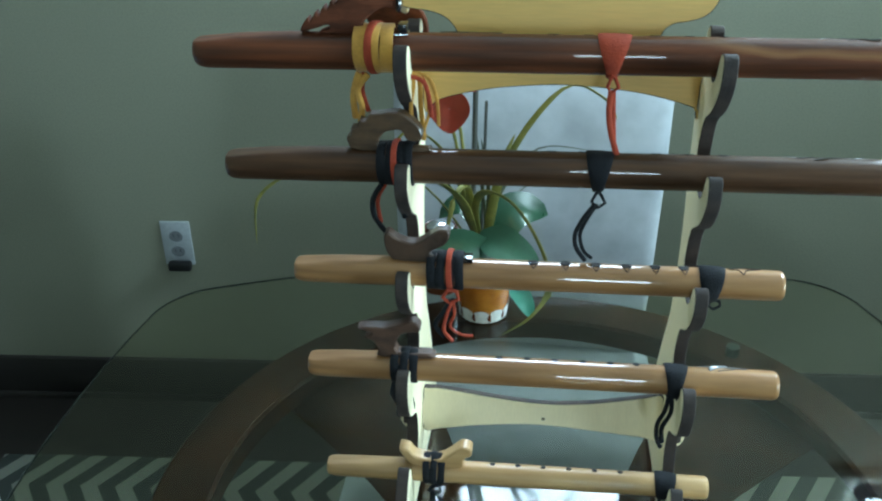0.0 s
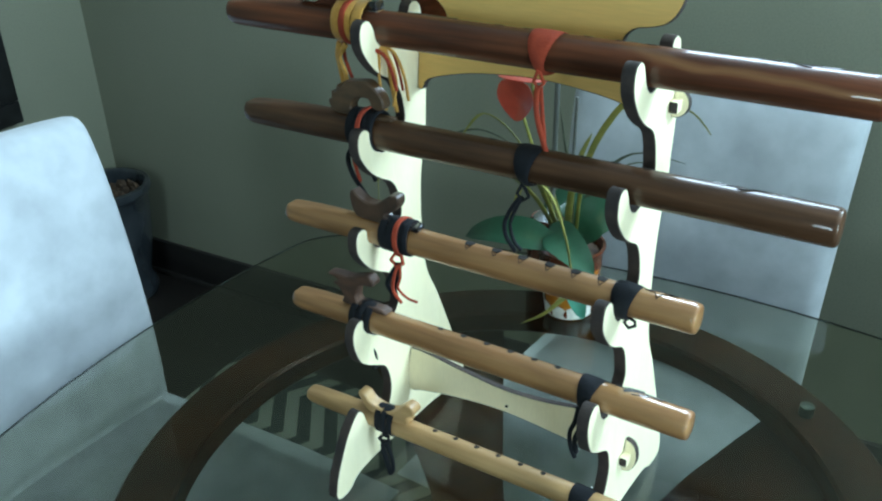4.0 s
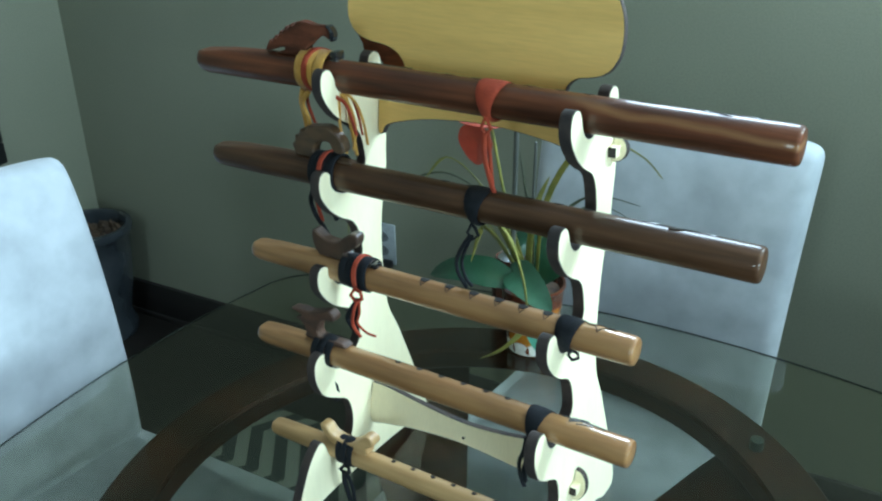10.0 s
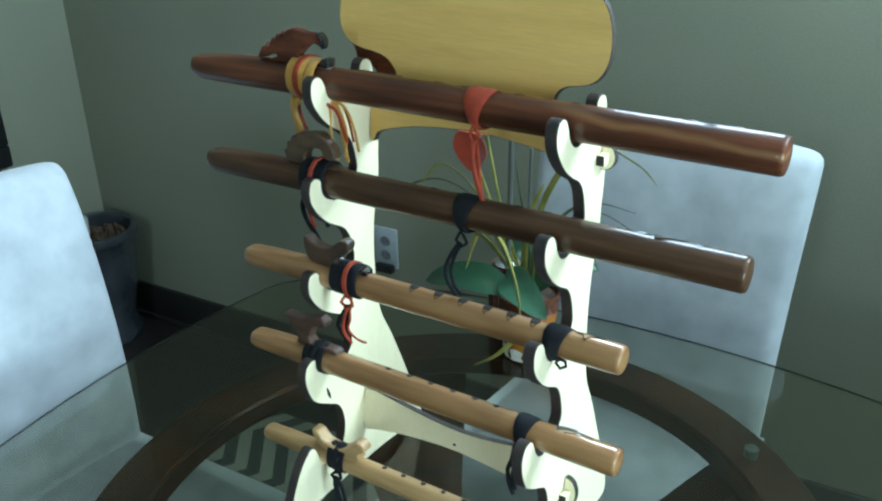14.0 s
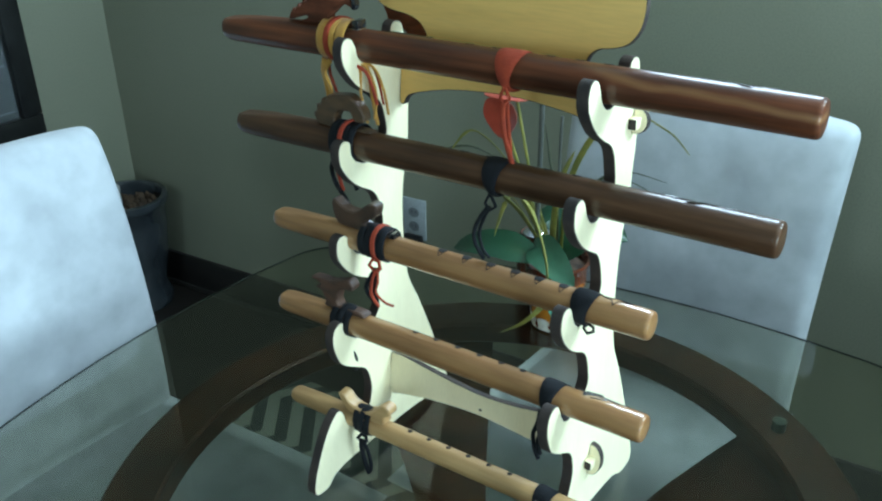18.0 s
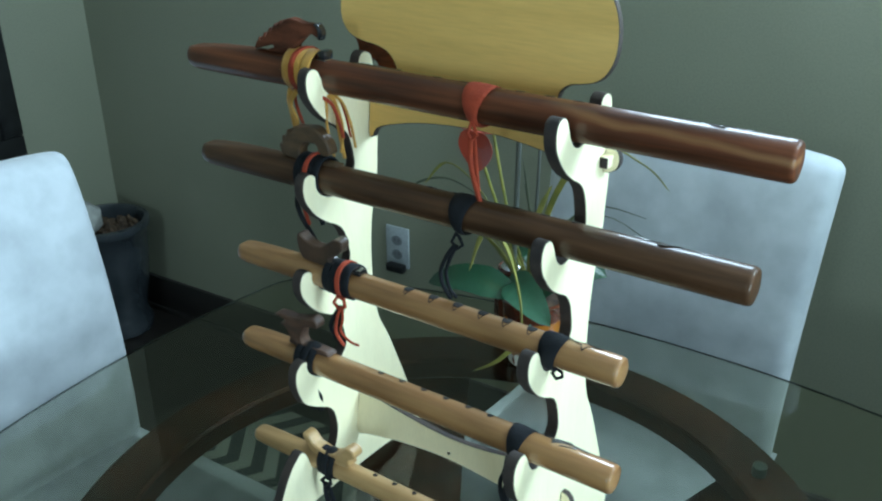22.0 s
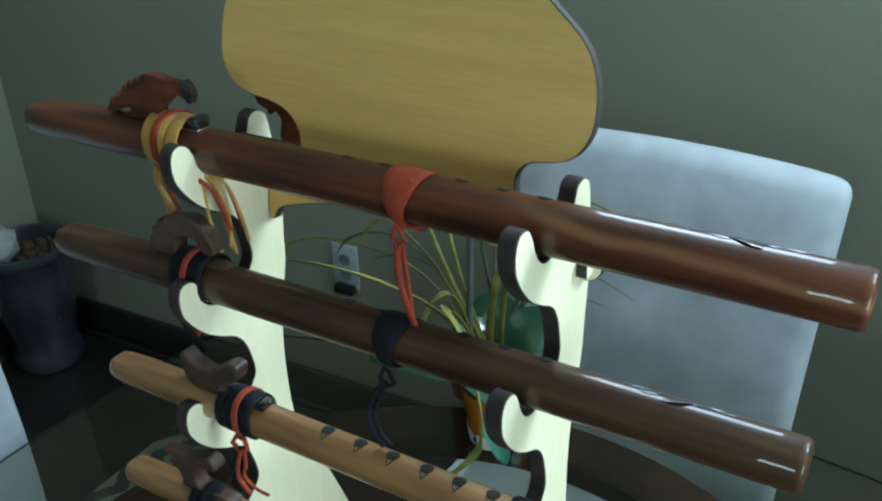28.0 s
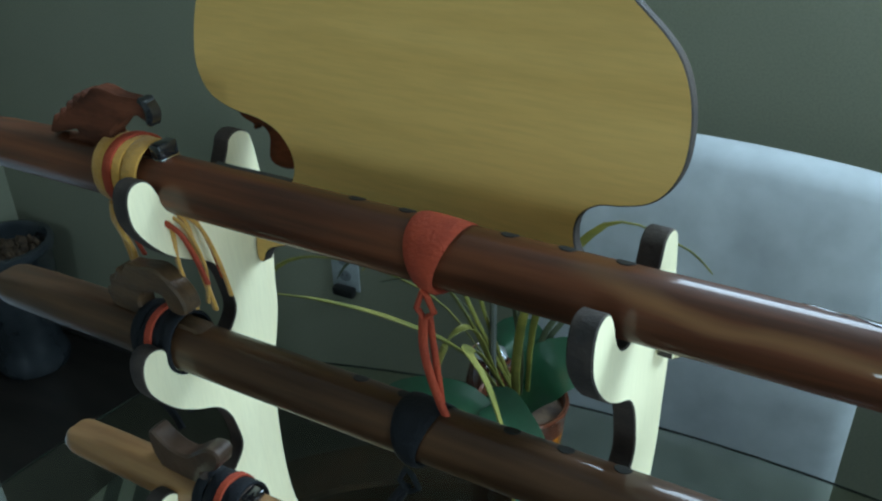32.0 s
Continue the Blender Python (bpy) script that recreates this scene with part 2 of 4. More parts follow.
M["glass"] = glass_mat("table_glass", (0.69, 0.72, 0.62))
M["glass"].node_tree.nodes["Principled BSDF"].inputs["IOR"].default_value = 1.36
M["glass_edge"] = mat("dark_green_glass_edge", (0.020, 0.034, 0.030), (0.012, 0.022, 0.020), 0.35, scale=12, bump=0.0, spec=0.25)
M["pad"] = mat("dim_rubber_pad", (0.055, 0.085, 0.085), (0.035, 0.055, 0.055), 0.45, scale=20, bump=0.0)
M["pane"] = glass_mat("window_glass", (0.97, 0.98, 0.98))


def rug_mat():
    m, nt, b = nodes_of("chevron_rug")
    N, L = nt.nodes.new, nt.links.new
    tc = N("ShaderNodeTexCoord")
    sp = N("ShaderNodeSeparateXYZ")
    L(tc.outputs["Object"], sp.inputs[0])

    def op(kind, a, v):
        n = N("ShaderNodeMath")
        n.operation = kind
        L(a, n.inputs[0])
        if isinstance(v, float):
            n.inputs[1].default_value = v
        else:
            L(v, n.inputs[1])
        return n.outputs[0]

    zig = op("PINGPONG", op("ADD", sp.outputs["Y"], RUG_SHIFT), RUG_HALF)
    band = op("SUBTRACT", sp.outputs["X"], op("MULTIPLY", zig, RUG_SLOPE))
    saw = op("FRACT", op("MULTIPLY", band, RUG_FREQ), 0.0)
    on = op("GREATER_THAN", saw, 0.5)
    ns = N("ShaderNodeTexNoise")
    ns.inputs["Scale"].default_value, ns.inputs["Detail"].default_value = 220, 4
    L(tc.outputs["Object"], ns.inputs["Vector"])
    mix = N("ShaderNodeMix")
    mix.data_type = "RGBA"
    L(on, mix.inputs["Factor"])
    mix.inputs[6].default_value, mix.inputs[7].default_value = (0.04, 0.050, 0.044, 1), (0.25, 0.26, 0.215, 1)
    mul = N("ShaderNodeMix")
    mul.data_type, mul.blend_type = "RGBA", "MULTIPLY"
    mul.inputs["Factor"].default_value = 0.5
    L(mix.outputs[2], mul.inputs[6])
    L(ns.outputs["Color"], mul.inputs[7])
    L(mul.outputs[2], b.inputs["Base Color"])
    b.inputs["Roughness"].default_value = 0.95
    bp = N("ShaderNodeBump")
    bp.inputs["Strength"].default_value = 0.6
    L(ns.outputs["Fac"], bp.inputs["Height"])
    L(bp.outputs[0], b.inputs["Normal"])
    return m


RUG_HALF, RUG_SLOPE, RUG_FREQ, RUG_SHIFT = 0.13, 0.68, 12.3, 5.2 - 0.648
M["rug"] = rug_mat()

# ---- mesh helpers ----
def finish(name, bm, material, smooth=True):
    me = bpy.data.meshes.new(name)
    bmesh.ops.recalc_face_normals(bm, faces=bm.faces)
    bm.to_mesh(me)
    bm.free()
    for m in (material if isinstance(material, (list, tuple)) else [material]):
        me.materials.append(M[m])
    if smooth:
        me.shade_smooth()
        me.set_sharp_from_angle(angle=radians(40))
    return me


def part(name, bm, material, parent, label="", smooth=True):
    ob = new(name, finish(name, bm, material, smooth))
    ob.parent = parent
    if label:
        ob["label"] = label
    return ob


def thing(name, label, category, group="", m=None, kind=""):
    ob = new(name)
    ob.empty_display_size = 0.05
    if m is not None:
        ob.matrix_world = m
    return tagged(ob, label, category, group, kind)


def structure(name, bm, material, m=None, smooth=False, label=""):
    ob = new(name, finish(name, bm, material, smooth))
    if m is not None:
        ob.matrix_world = m
    return tagged(ob, label=label, kind="structure")


def curve_points(pts, n=6, closed=True):
    """Catmull-Rom through 2D or 3D points."""
    pts = [Vector(p) for p in pts]
    k, out = len(pts), []
    for i in range(k if closed else k - 1):
        if closed:
            a, b, c, d = (pts[(i + j) % k] for j in (-1, 0, 1, 2))
        else:
            a, b, c, d = pts[max(i - 1, 0)], pts[i], pts[i + 1], pts[min(i + 2, k - 1)]
        for s in range(n):
            u = s / n
            out.append(0.5 * (2 * b + (c - a) * u + (2 * a - 5 * b + 4 * c - d) * u * u + (3 * b - a - 3 * c + d) * u ** 3))
    if not closed:
        out.append(pts[-1])
    return out


def plate(outline, thick, to3d, rim=0.0008, edge_slot=1):
    """A flat piece from a 2D outline; to3d(u, v, w) lays it out, w from 0 to thick. Edge faces take the second material."""
    bm = bmesh.new()
    k = len(outline)
    area = sum(outline[i].x * outline[(i + 1) % k].y - outline[(i + 1) % k].x * outline[i].y for i in range(k))
    sign = 1 if area > 0 else -1
    inner = []
    for i in range(k):
        a, b, c = outline[i - 1], outline[i], outline[(i + 1) % k]
        d = (c - a).normalized()
        inner.append(Vector((b.x - sign * d.y * rim, b.y + sign * d.x * rim)))
    rings = [[bm.verts.new(to3d(p.x, p.y, w)) for p in o] for o, w in ((inner, 0), (outline, rim), (outline, thick - rim), (inner, thick))]
    for r in range(3):
        for i in range(k):
            j = (i + 1) % k
            f = bm.faces.new((rings[r][i], rings[r][j], rings[r + 1][j], rings[r + 1][i]))
            f.material_index = edge_slot
    for tri in tessellate_polygon([[Vector((p.x, p.y, 0)) for p in inner]]):
        bm.faces.new([rings[0][i] for i in tri])
        bm.faces.new([rings[3][i] for i in reversed(tri)])
    return bm


def sweep(bm, pts, radii, sides=8, hint=(0, 0, 1), closed=False):
    """A tube with an elliptic section along points; radii: one (across, along hint) pair or one per point."""
    pts = [Vector(p) for p in pts]
    k = len(pts)
    if not isinstance(radii, list):
        radii = [radii] * k
    radii = [(r, r) if isinstance(r, (int, float)) else r for r in radii]
    rings, last = [], None
    for i, p in enumerate(pts):
        t = (pts[(i + 1) % k] - pts[i - 1]) if closed else (pts[min(i + 1, k - 1)] - pts[max(i - 1, 0)])
        t.normalize()
        h = Vector(hint) if last is None else last
        h = h - t * h.dot(t)
        if h.length < 1e-4:
            h = t.orthogonal()
        h.normalize()
        last = h
        s = t.cross(h)
        ra, rb = radii[i]
        rings.append([bm.verts.new(p + s * (math.cos(a) * ra) + h * (math.sin(a) * rb)) for a in (2 * math.pi * j / sides for j in range(sides))])
    for i in range(k if closed else k - 1):
        q, r = rings[i], rings[(i + 1) % k]
        for j in range(sides):
            bm.faces.new((q[j], q[(j + 1) % sides], r[(j + 1) % sides], r[j]))
    if not closed:
        bm.faces.new(rings[0])
        bm.faces.new(rings[-1])
    return bm


def lathe(bm, profile, seg=40, centre=(0, 0, 0), close=True):
    """Profile of (radius, height) turned about z."""
    c = Vector(centre)
    rings = [[bm.verts.new(c + Vector((r * math.cos(a), r * math.sin(a), z))) for a in (2 * math.pi * j / seg for j in range(seg))] for r, z in profile]
    for q, r in zip(rings, rings[1:]):
        for j in range(seg):
            bm.faces.new((q[j], q[(j + 1) % seg], r[(j + 1) % seg], r[j]))
    if close:
        bm.faces.new(rings[0])
        bm.faces.new(rings[-1])
    return bm


def box(bm, x0, y0, z0, x1, y1, z1, bevel=0.0, seg=2):
    made = bmesh.ops.create_cube(bm, size=1, matrix=Matrix.Translation(((x0 + x1) / 2, (y0 + y1) / 2, (z0 + z1) / 2)) @ Matrix.Diagonal((x1 - x0, y1 - y0, z1 - z0, 1)))
    if bevel:
        edges = list({e for v in made["verts"] for e in v.link_edges})
        bmesh.ops.bevel(bm, geom=edges, offset=bevel, segments=seg, affect="EDGES", profile=0.5)
    return bm

# ---- the room ----
RX, RY, RZ, TH = 4.4, -5.1, 2.6, 0.12


def wall_with_openings(length, openings):
    """A wall along x from 0 to length, thickness in y from 0 to TH; openings: x0, x1, z0, z1."""
    bm = bmesh.new()
    xs = sorted({0.0, length, *(v for o in openings for v in o[:2])})
    zs = sorted({0.0, RZ, *(v for o in openings for v in o[2:])})
    for x0, x1 in zip(xs, xs[1:]):
        for z0, z1 in zip(zs, zs[1:]):
            cx, cz = (x0 + x1) / 2, (z0 + z1) / 2
            if not any(o[0] < cx < o[1] and o[2] < cz < o[3] for o in openings):
                box(bm, x0, 0, z0, x1, TH, z1)
    bmesh.ops.remove_doubles(bm, verts=bm.verts, dist=1e-5)
    return bm


WIN_BACK = [(1.62, 2.24, 1.70, 2.44), (2.80, 3.25, 1.70, 2.44)]
WIN_RIGHT = [(1.3, 2.6, 0.70, 1.74)]
WIN_FRONT = [(1.85, 2.39, 1.60, 2.30)]
NORTH = ROOM
WEST = ROOM @ pose(0, RY, 0, 0, 0, 90)
SOUTH = ROOM @ pose(RX, RY, 0, 0, 0, 180)
EAST = ROOM @ pose(RX, 0, 0, 0, 0, -90)
structure("wall_north", wall_with_openings(RX, WIN_BACK), "wall", NORTH)
structure("wall_west", wall_with_openings(-RY, []), "wall", WEST)
structure("wall_south", wall_with_openings(RX, [(RX - b, RX - a, c, d) for a, b, c, d in WIN_FRONT]), "wall", SOUTH)
structure("wall_east", wall_with_openings(-RY, WIN_RIGHT), "wall", EAST)
# unseen wall, added to keep side light off the back wall and far chair
LIGHT_BLOCK = bmesh.new()
for y0, y1, z0, z1 in ((0, 0.42, 0, 1.17), (0.42, 0.72, 0, RZ - 0.003), (1.24, 1.43, 0, RZ - 0.003), (0.72, 1.24, 0, 1.91), (0.72, 1.24, 2.33, RZ - 0.003)):
    box(LIGHT_BLOCK, 0, y0, z0, 0.10, y1, z1)
structure("light_block_wall", LIGHT_BLOCK, "wall", ROOM @ pose(3.3, -1.45, 0))
structure("ceiling", box(bmesh.new(), -TH, RY - TH, RZ, RX + TH, TH, RZ + 0.1), "ceiling", ROOM)
structure("floor", box(bmesh.new(), -TH, RY - TH, -0.1, RX + TH, TH, 0.0), "floor", ROOM)
for m, n in ((NORTH, RX), (WEST, -RY), (SOUTH, RX), (EAST, -RY)):
    bm = bmesh.new()
    box(bm, 0.014, -0.014, 0, n - 0.014, 0, 0.125, 0.003)
    box(bm, 0.014, -0.022, 0, n - 0.014, -0.0145, 0.02, 0.003)
    structure("baseboard", bm, "baseboard", m, True, "dark stained wooden baseboard along the wall")


def window_unit(name, m, o, cols=1, rows=1):
    x0, x1, z0, z1 = o
    w = tagged(new(name), "white painted wooden window with daylight behind", "window", kind="structure")
    w.matrix_world = m
    bm = bmesh.new()
    for a in ((x0, z0, x1, z0 + 0.045), (x0, z1 - 0.045, x1, z1), (x0, z0 + 0.045, x0 + 0.045, z1 - 0.045), (x1 - 0.045, z0 + 0.045, x1, z1 - 0.045)):
        box(bm, a[0], 0.03, a[1], a[2], 0.09, a[3], 0.004)
    for i in range(1, cols):
        x = x0 + (x1 - x0) * i / cols
        box(bm, x - 0.014, 0.045, z0 + 0.045, x + 0.014, 0.075, z1 - 0.045, 0.003)
    for i in range(1, rows):
        z = z0 + (z1 - z0) * i / rows
        box(bm, x0 + 0.045, 0.046, z - 0.014, x1 - 0.045, 0.074, z + 0.014, 0.003)
    part("window_frame", bm, "window_paint", w)
    p = part("pane", box(bmesh.new(), x0 + 0.045, 0.057, z0 + 0.045, x1 - 0.045, 0.062, z1 - 0.045), "pane", w, smooth=False)
    p.visible_shadow = False
    part("window_sill", box(bmesh.new(), x0 - 0.03, -0.03, z0 - 0.02, x1 + 0.03, 0.03, z0, 0.004), "window_paint", w)


for i, o in enumerate(WIN_BACK):
    window_unit(f"window_{i + 1}", NORTH, o, 1, 2)
window_unit("window_3", EAST, WIN_RIGHT[0], 2, 2)
window_unit("window_4", SOUTH, (RX - WIN_FRONT[0][1], RX - WIN_FRONT[0][0], WIN_FRONT[0][2], WIN_FRONT[0][3]), 1, 2)

# wall outlet with a black adapter
outlet = thing("wall_outlet", "pale plastic wall outlet plate with two sockets and a black plug", "outlet", m=ROOM @ pose(1.103, -0.001, 0.464))
part("cover_plate", box(bmesh.new(), -0.0355, -0.006, -0.058, 0.0355, 0, 0.058, 0.0025), "plastic", outlet)
for dz in (0.02, -0.02):
    bm = bmesh.new()
    sweep(bm, [(0, -0.0062, dz), (0, -0.0078, dz)], (0.0165, 0.014), 20, (0, 0, 1))
    face = part("socket", bm, "socket_grey", outlet, "grey socket face")
    for dx in (-0.006, 0.006):
        part("slot", box(bmesh.new(), dx - 0.0009, -0.0082, dz - 0.002, dx + 0.0009, -0.0076, dz + 0.006), "black", face, smooth=False)
part("plug", box(bmesh.new(), -0.024, -0.030, -0.064, 0.030, -0.0085, -0.042, 0.005), "black", outlet, "black plastic plug adapter")

# framed picture on the west wall
picture = thing("framed_picture", "wide black picture frame with a dim blue-grey print", "picture", m=ROOM @ pose(0.002, -0.295, 0.61, 0, 0, 90))
FW, FH, FB = 0.95, 0.75, 0.062
for name, a in (("frame_bar", (-FW, 0, 0, FB)), ("frame_bar", (-FW, FH - FB, 0, FH)), ("frame_bar", (-FW, FB, -FW + FB, FH - FB)), ("frame_bar", (-FB, FB, 0, FH - FB))):
    part(name, box(bmesh.new(), a[0], -0.03, a[1], a[2], 0, a[3], 0.005), "frame_black", picture)
art = part("print", box(bmesh.new(), -FW + FB, -0.008, FB, -FB, -0.002, FH - FB), "picture", picture, "dim blue-grey print of stone blocks", smooth=False)
bm = bmesh.new()
rnd = random.Random(4)
for r in range(5):
    z = FB + 0.02 + r * 0.13
    box(bm, -FW + FB + 0.01, -0.0095, z, -FB - 0.01, -0.0085, z + 0.004)
    for i in range(4):
        x = -FB - 0.06 - i * 0.2 - (r % 2) * 0.09 - rnd.random() * 0.03
        box(bm, x, -0.0095, z + 0.006, x + 0.004, -0.0085, z + 0.128)
part("block_lines", bm, "picture_line", art, smooth=False)
part("glazing", box(bmesh.new(), -FW + FB, -0.0145, FB, -FB, -0.0125, FH - FB), "pane", picture, smooth=False).visible_shadow = False

# rug
rug = tagged(new("rug", finish("rug", box(bmesh.new(), -1.0, -0.75, 0, 1.0, 0.75, 0.008, 0.003), "rug")), "flat woven rug with dark green and off-white chevrons", "rug")
rug.matrix_world = pose(-0.22, 0.10, 0.0005, 0, 0, 4)

# ---- the table ----
TABLE = 0.75
table = thing("dining_table", "dark red-brown wooden table with a clear glass top", "table")
GX, GY, GA, GBOW, GROUND, GTURN, GTHICK = 0.001, -0.053, 0.593, 1.64, 0.108, radians(7.8), 0.0065


def bowed_square(half, bow, corner, n=14):
    """Outline of a square with bowed sides and rounded corners."""
    r = bow - corner
    x = half - corner
    for _ in range(40):
        x = half - bow + math.sqrt(r * r - x * x)
    lift = math.asin(x / r)
    first = [Vector((half - bow + bow * math.cos(q), bow * math.sin(q))) for q in (lift * (-1 + 2 * i / n) for i in range(n + 1))]
    first += [Vector((x + corner * math.cos(q), x + corner * math.sin(q))) for q in (lift + (math.pi / 2 - 2 * lift) * i / n for i in range(1, n))]
    out = []
    for k in range(4):
        turn = Matrix.Rotation(k * math.pi / 2, 2)
        out += [turn @ p for p in first]
    return out


spin = Matrix.Rotation(GTURN, 2)
glass_outline = [Vector((GX, GY)) + spin @ p for p in bowed_square(GA, GBOW, GROUND)]
g = part("glass_top", plate(glass_outline, GTHICK, lambda u, v, w: (u, v, TABLE - GTHICK + w), rim=0.0010), ("glass", "glass_edge"), table, "thick clear glass table top")
PADS = [(0.260, 0.342)]
RCX, RCY, R0, R1 = 0.002, 0.022, 0.3805, 0.4515
bm = bmesh.new()
prof = [(R0, 0.696), (R0 + 0.004, 0.692), (R1 - 0.004, 0.692), (R1, 0.696), (R1, 0.7230), (R1 - 0.004, 0.7275), (R0 + 0.004, 0.7275), (R0, 0.7230), (R0, 0.696)]
lathe(bm, prof, 96, (RCX, RCY, 0), close=False)
bmesh.ops.remove_doubles(bm, verts=bm.verts, dist=1e-6)
part("ring", bm, "ring_wood", table, "dark red-brown wooden ring")
for i in range(4):
    a = radians(45 + 90 * i)
    c, s = math.cos(a), math.sin(a)
    rz = [(0.425, 0.684), (0.39, 0.670), (0.33, 0.648), (0.24, 0.605), (0.15, 0.51), (0.115, 0.38), (0.12, 0.26), (0.20, 0.12), (0.36, 0.0)]
    pts = curve_points([(RCX + r * c, RCY + r * s, z) for r, z in rz], 6, closed=False)
    part("leg", sweep(bmesh.new(), pts, [(0.050 + 0.27 * max(0.0, math.hypot(p.x - RCX, p.y - RCY) - 0.18) * (p.z > 0.4), 0.012) for p in pts], 12, (c, s, 0.8)), "ring_wood", table, "curved flat wooden leg")
for px, py in PADS:
    part("glass_pad", lathe(bmesh.new(), [(0.0075, 0.7277), (0.0090, 0.7285), (0.0090, 0.7424), (0.0075, 0.7432)], 20, (px, py, 0)), "pad", table, "small dim blue-green pad under the glass")

# ---- upholstered chairs ----
BACK_Y, BACK_TOP = 0.051, 0.122


def chair(m, width, seat_h, top, depth, label, foot=0.955, thick=0.085):
    ch = thing("dining_chair", label, "chair", "chairs round the table", m)
    w = width / 2
    bm = bmesh.new()
    # back: a slab with crowned top, leaning
    nx, nz, th = 18, 30, thick
    z0 = seat_h - 0.09
    bend = (BACK_TOP - BACK_Y) / (top - 0.50) ** 2
    for side in (0, 1):
        grid = []
        for j in range(nz + 1):
            v = j / nz
            row = []
            for i in range(nx + 1):
                u = -1 + 2 * i / nx
                crown = top + 0.012 * (1 - u * u) - 0.006
                z = z0 + (crown - z0) * v
                half = w * (foot + (1 - foot) * v)
                edge = max(abs(u), 0) ** 10
                puff = 0.010 * (1 - u * u) * (1 - (2 * v - 1) ** 2) - 0.010 * edge - 0.012 * v ** 24
                y = BACK_Y + bend * max(0.0, z - 0.50) ** 2
                y += 0.034 * (1 - u * u) * max(0.0, 1 - abs(z - seat_h) / 0.05) ** 2 * (side == 0)
                row.append(bm.verts.new((half * u, y - puff if side == 0 else y + th + puff, z)))
            grid.append(row)
        for j in range(nz):
            for i in range(nx):
                bm.faces.new((grid[j][i], grid[j][i + 1], grid[j + 1][i + 1], grid[j + 1][i]))
        if side == 0:
            front = grid
        else:
            back = grid
    loop = lambda g: [g[0][i] for i in range(nx + 1)] + [g[j][nx] for j in range(1, nz + 1)] + [g[nz][i] for i in range(nx - 1, -1, -1)] + [g[j][0] for j in range(nz - 1, 0, -1)]
    a, b = loop(front), loop(back)
    for i in range(len(a)):
        j = (i + 1) % len(a)
        bm.faces.new((a[i], a[j], b[j], b[i]))
    bmesh.ops.recalc_face_normals(bm, faces=bm.faces)
    rim = [e for e in bm.edges if len(e.link_faces) == 2 and e.calc_face_angle(0) > 0.9]
    bmesh.ops.bevel(bm, geom=rim, offset=0.020, segments=4, affect="EDGES", profile=0.5)
    part("backrest", bm, "fabric", ch)
    ws = w + 0.012
    flare = 0.034
    bm = bmesh.new()
    n = 16
    grid = []
    # seat cushion: a soft rounded slab, a little crowned, running under the back
    for i in range(n + 1):
        u = -1 + 2 * i / n
        row = []
        for k in range(n + 1):
            q = k / n
            crown = 0.012 * (1 - u ** 4) * min(1.0, 4 * q, 2.6 * (1 - q) + 0.1)
            row.append(bm.verts.new(((ws - flare * max(0.0, q - 0.35)) * u, -depth + (depth + 0.105) * q, seat_h - 0.006 + crown)))
        grid.append(row)
    for i in range(n):
        for k in range(n):
            bm.faces.new((grid[i][k], grid[i + 1][k], grid[i + 1][k + 1], grid[i][k + 1]))
    top_faces = bm.faces[:]
    bmesh.ops.solidify(bm, geom=top_faces, thickness=0.10)
    bmesh.ops.recalc_face_normals(bm, faces=bm.faces)
    rim = [e for e in bm.edges if len(e.link_faces) == 2 and e.calc_face_angle(0) > 0.9]
    bmesh.ops.bevel(bm, geom=rim, offset=0.024, segments=4, affect="EDGES", profile=0.5)
    part("seat", bm, "fabric", ch)
    part("seat_base", box(bmesh.new(), -ws + 0.036, -depth + 0.014, seat_h - 0.17, ws - 0.036, 0.10, seat_h - 0.1075, 0.008), "fabric", ch)
    for sx in (-1, 1):
        for y in (-depth + 0.04, 0.02):
            bm = bmesh.new()
            x = sx * (w - 0.04)
            sweep(bm, [(x, y, seat_h - 0.171), (x, y, 0.003)], [(0.021, 0.021), (0.015, 0.015)], 4)
            part("leg", bm, "ring_wood", ch, smooth=False)
    return ch


chair(pose(-0.045, 0.670, 0, 0, 0, 0), 0.503, 0.455, 0.995, 0.45, "pale grey upholstered dining chair with a tall flat back", foot=0.92, thick=0.075)
chair(pose(-0.732, -0.068, 0, 0, 0, 90), 0.492, 0.455, 0.985, 0.45, "pale blue-grey upholstered dining chair with a leaning back", foot=0.985, thick=0.075)

# ---- the flute rack ----
# side panel in (y, z), from the tip of the top hook; steps down and forward
HOOK = [(-0.0075, -0.0015), (-0.0107, -0.0100), (-0.0100, -0.0220), (-0.0049, -0.0326), (0.0030, -0.0430), (0.0110, -0.0510), (0.0232, -0.0597), (0.0379, -0.0684), (0.0464, -0.0792), (0.0512, -0.0943), (0.0530, -0.1120)]
SEAT = [(0.0575, -0.022), (0.0465, -0.0285), (0.0315, -0.0318), (0.0215, -0.0282), (0.0150, -0.0200), (0.0112, -0.0100), (0.0062, -0.0015), (-0.0010, 0.0012)]
STEP = [(0, 0), (-0.0144, -0.1027), (-0.0287, -0.2050), (-0.0432, -0.3070), (-0.0588, -0.4180)]
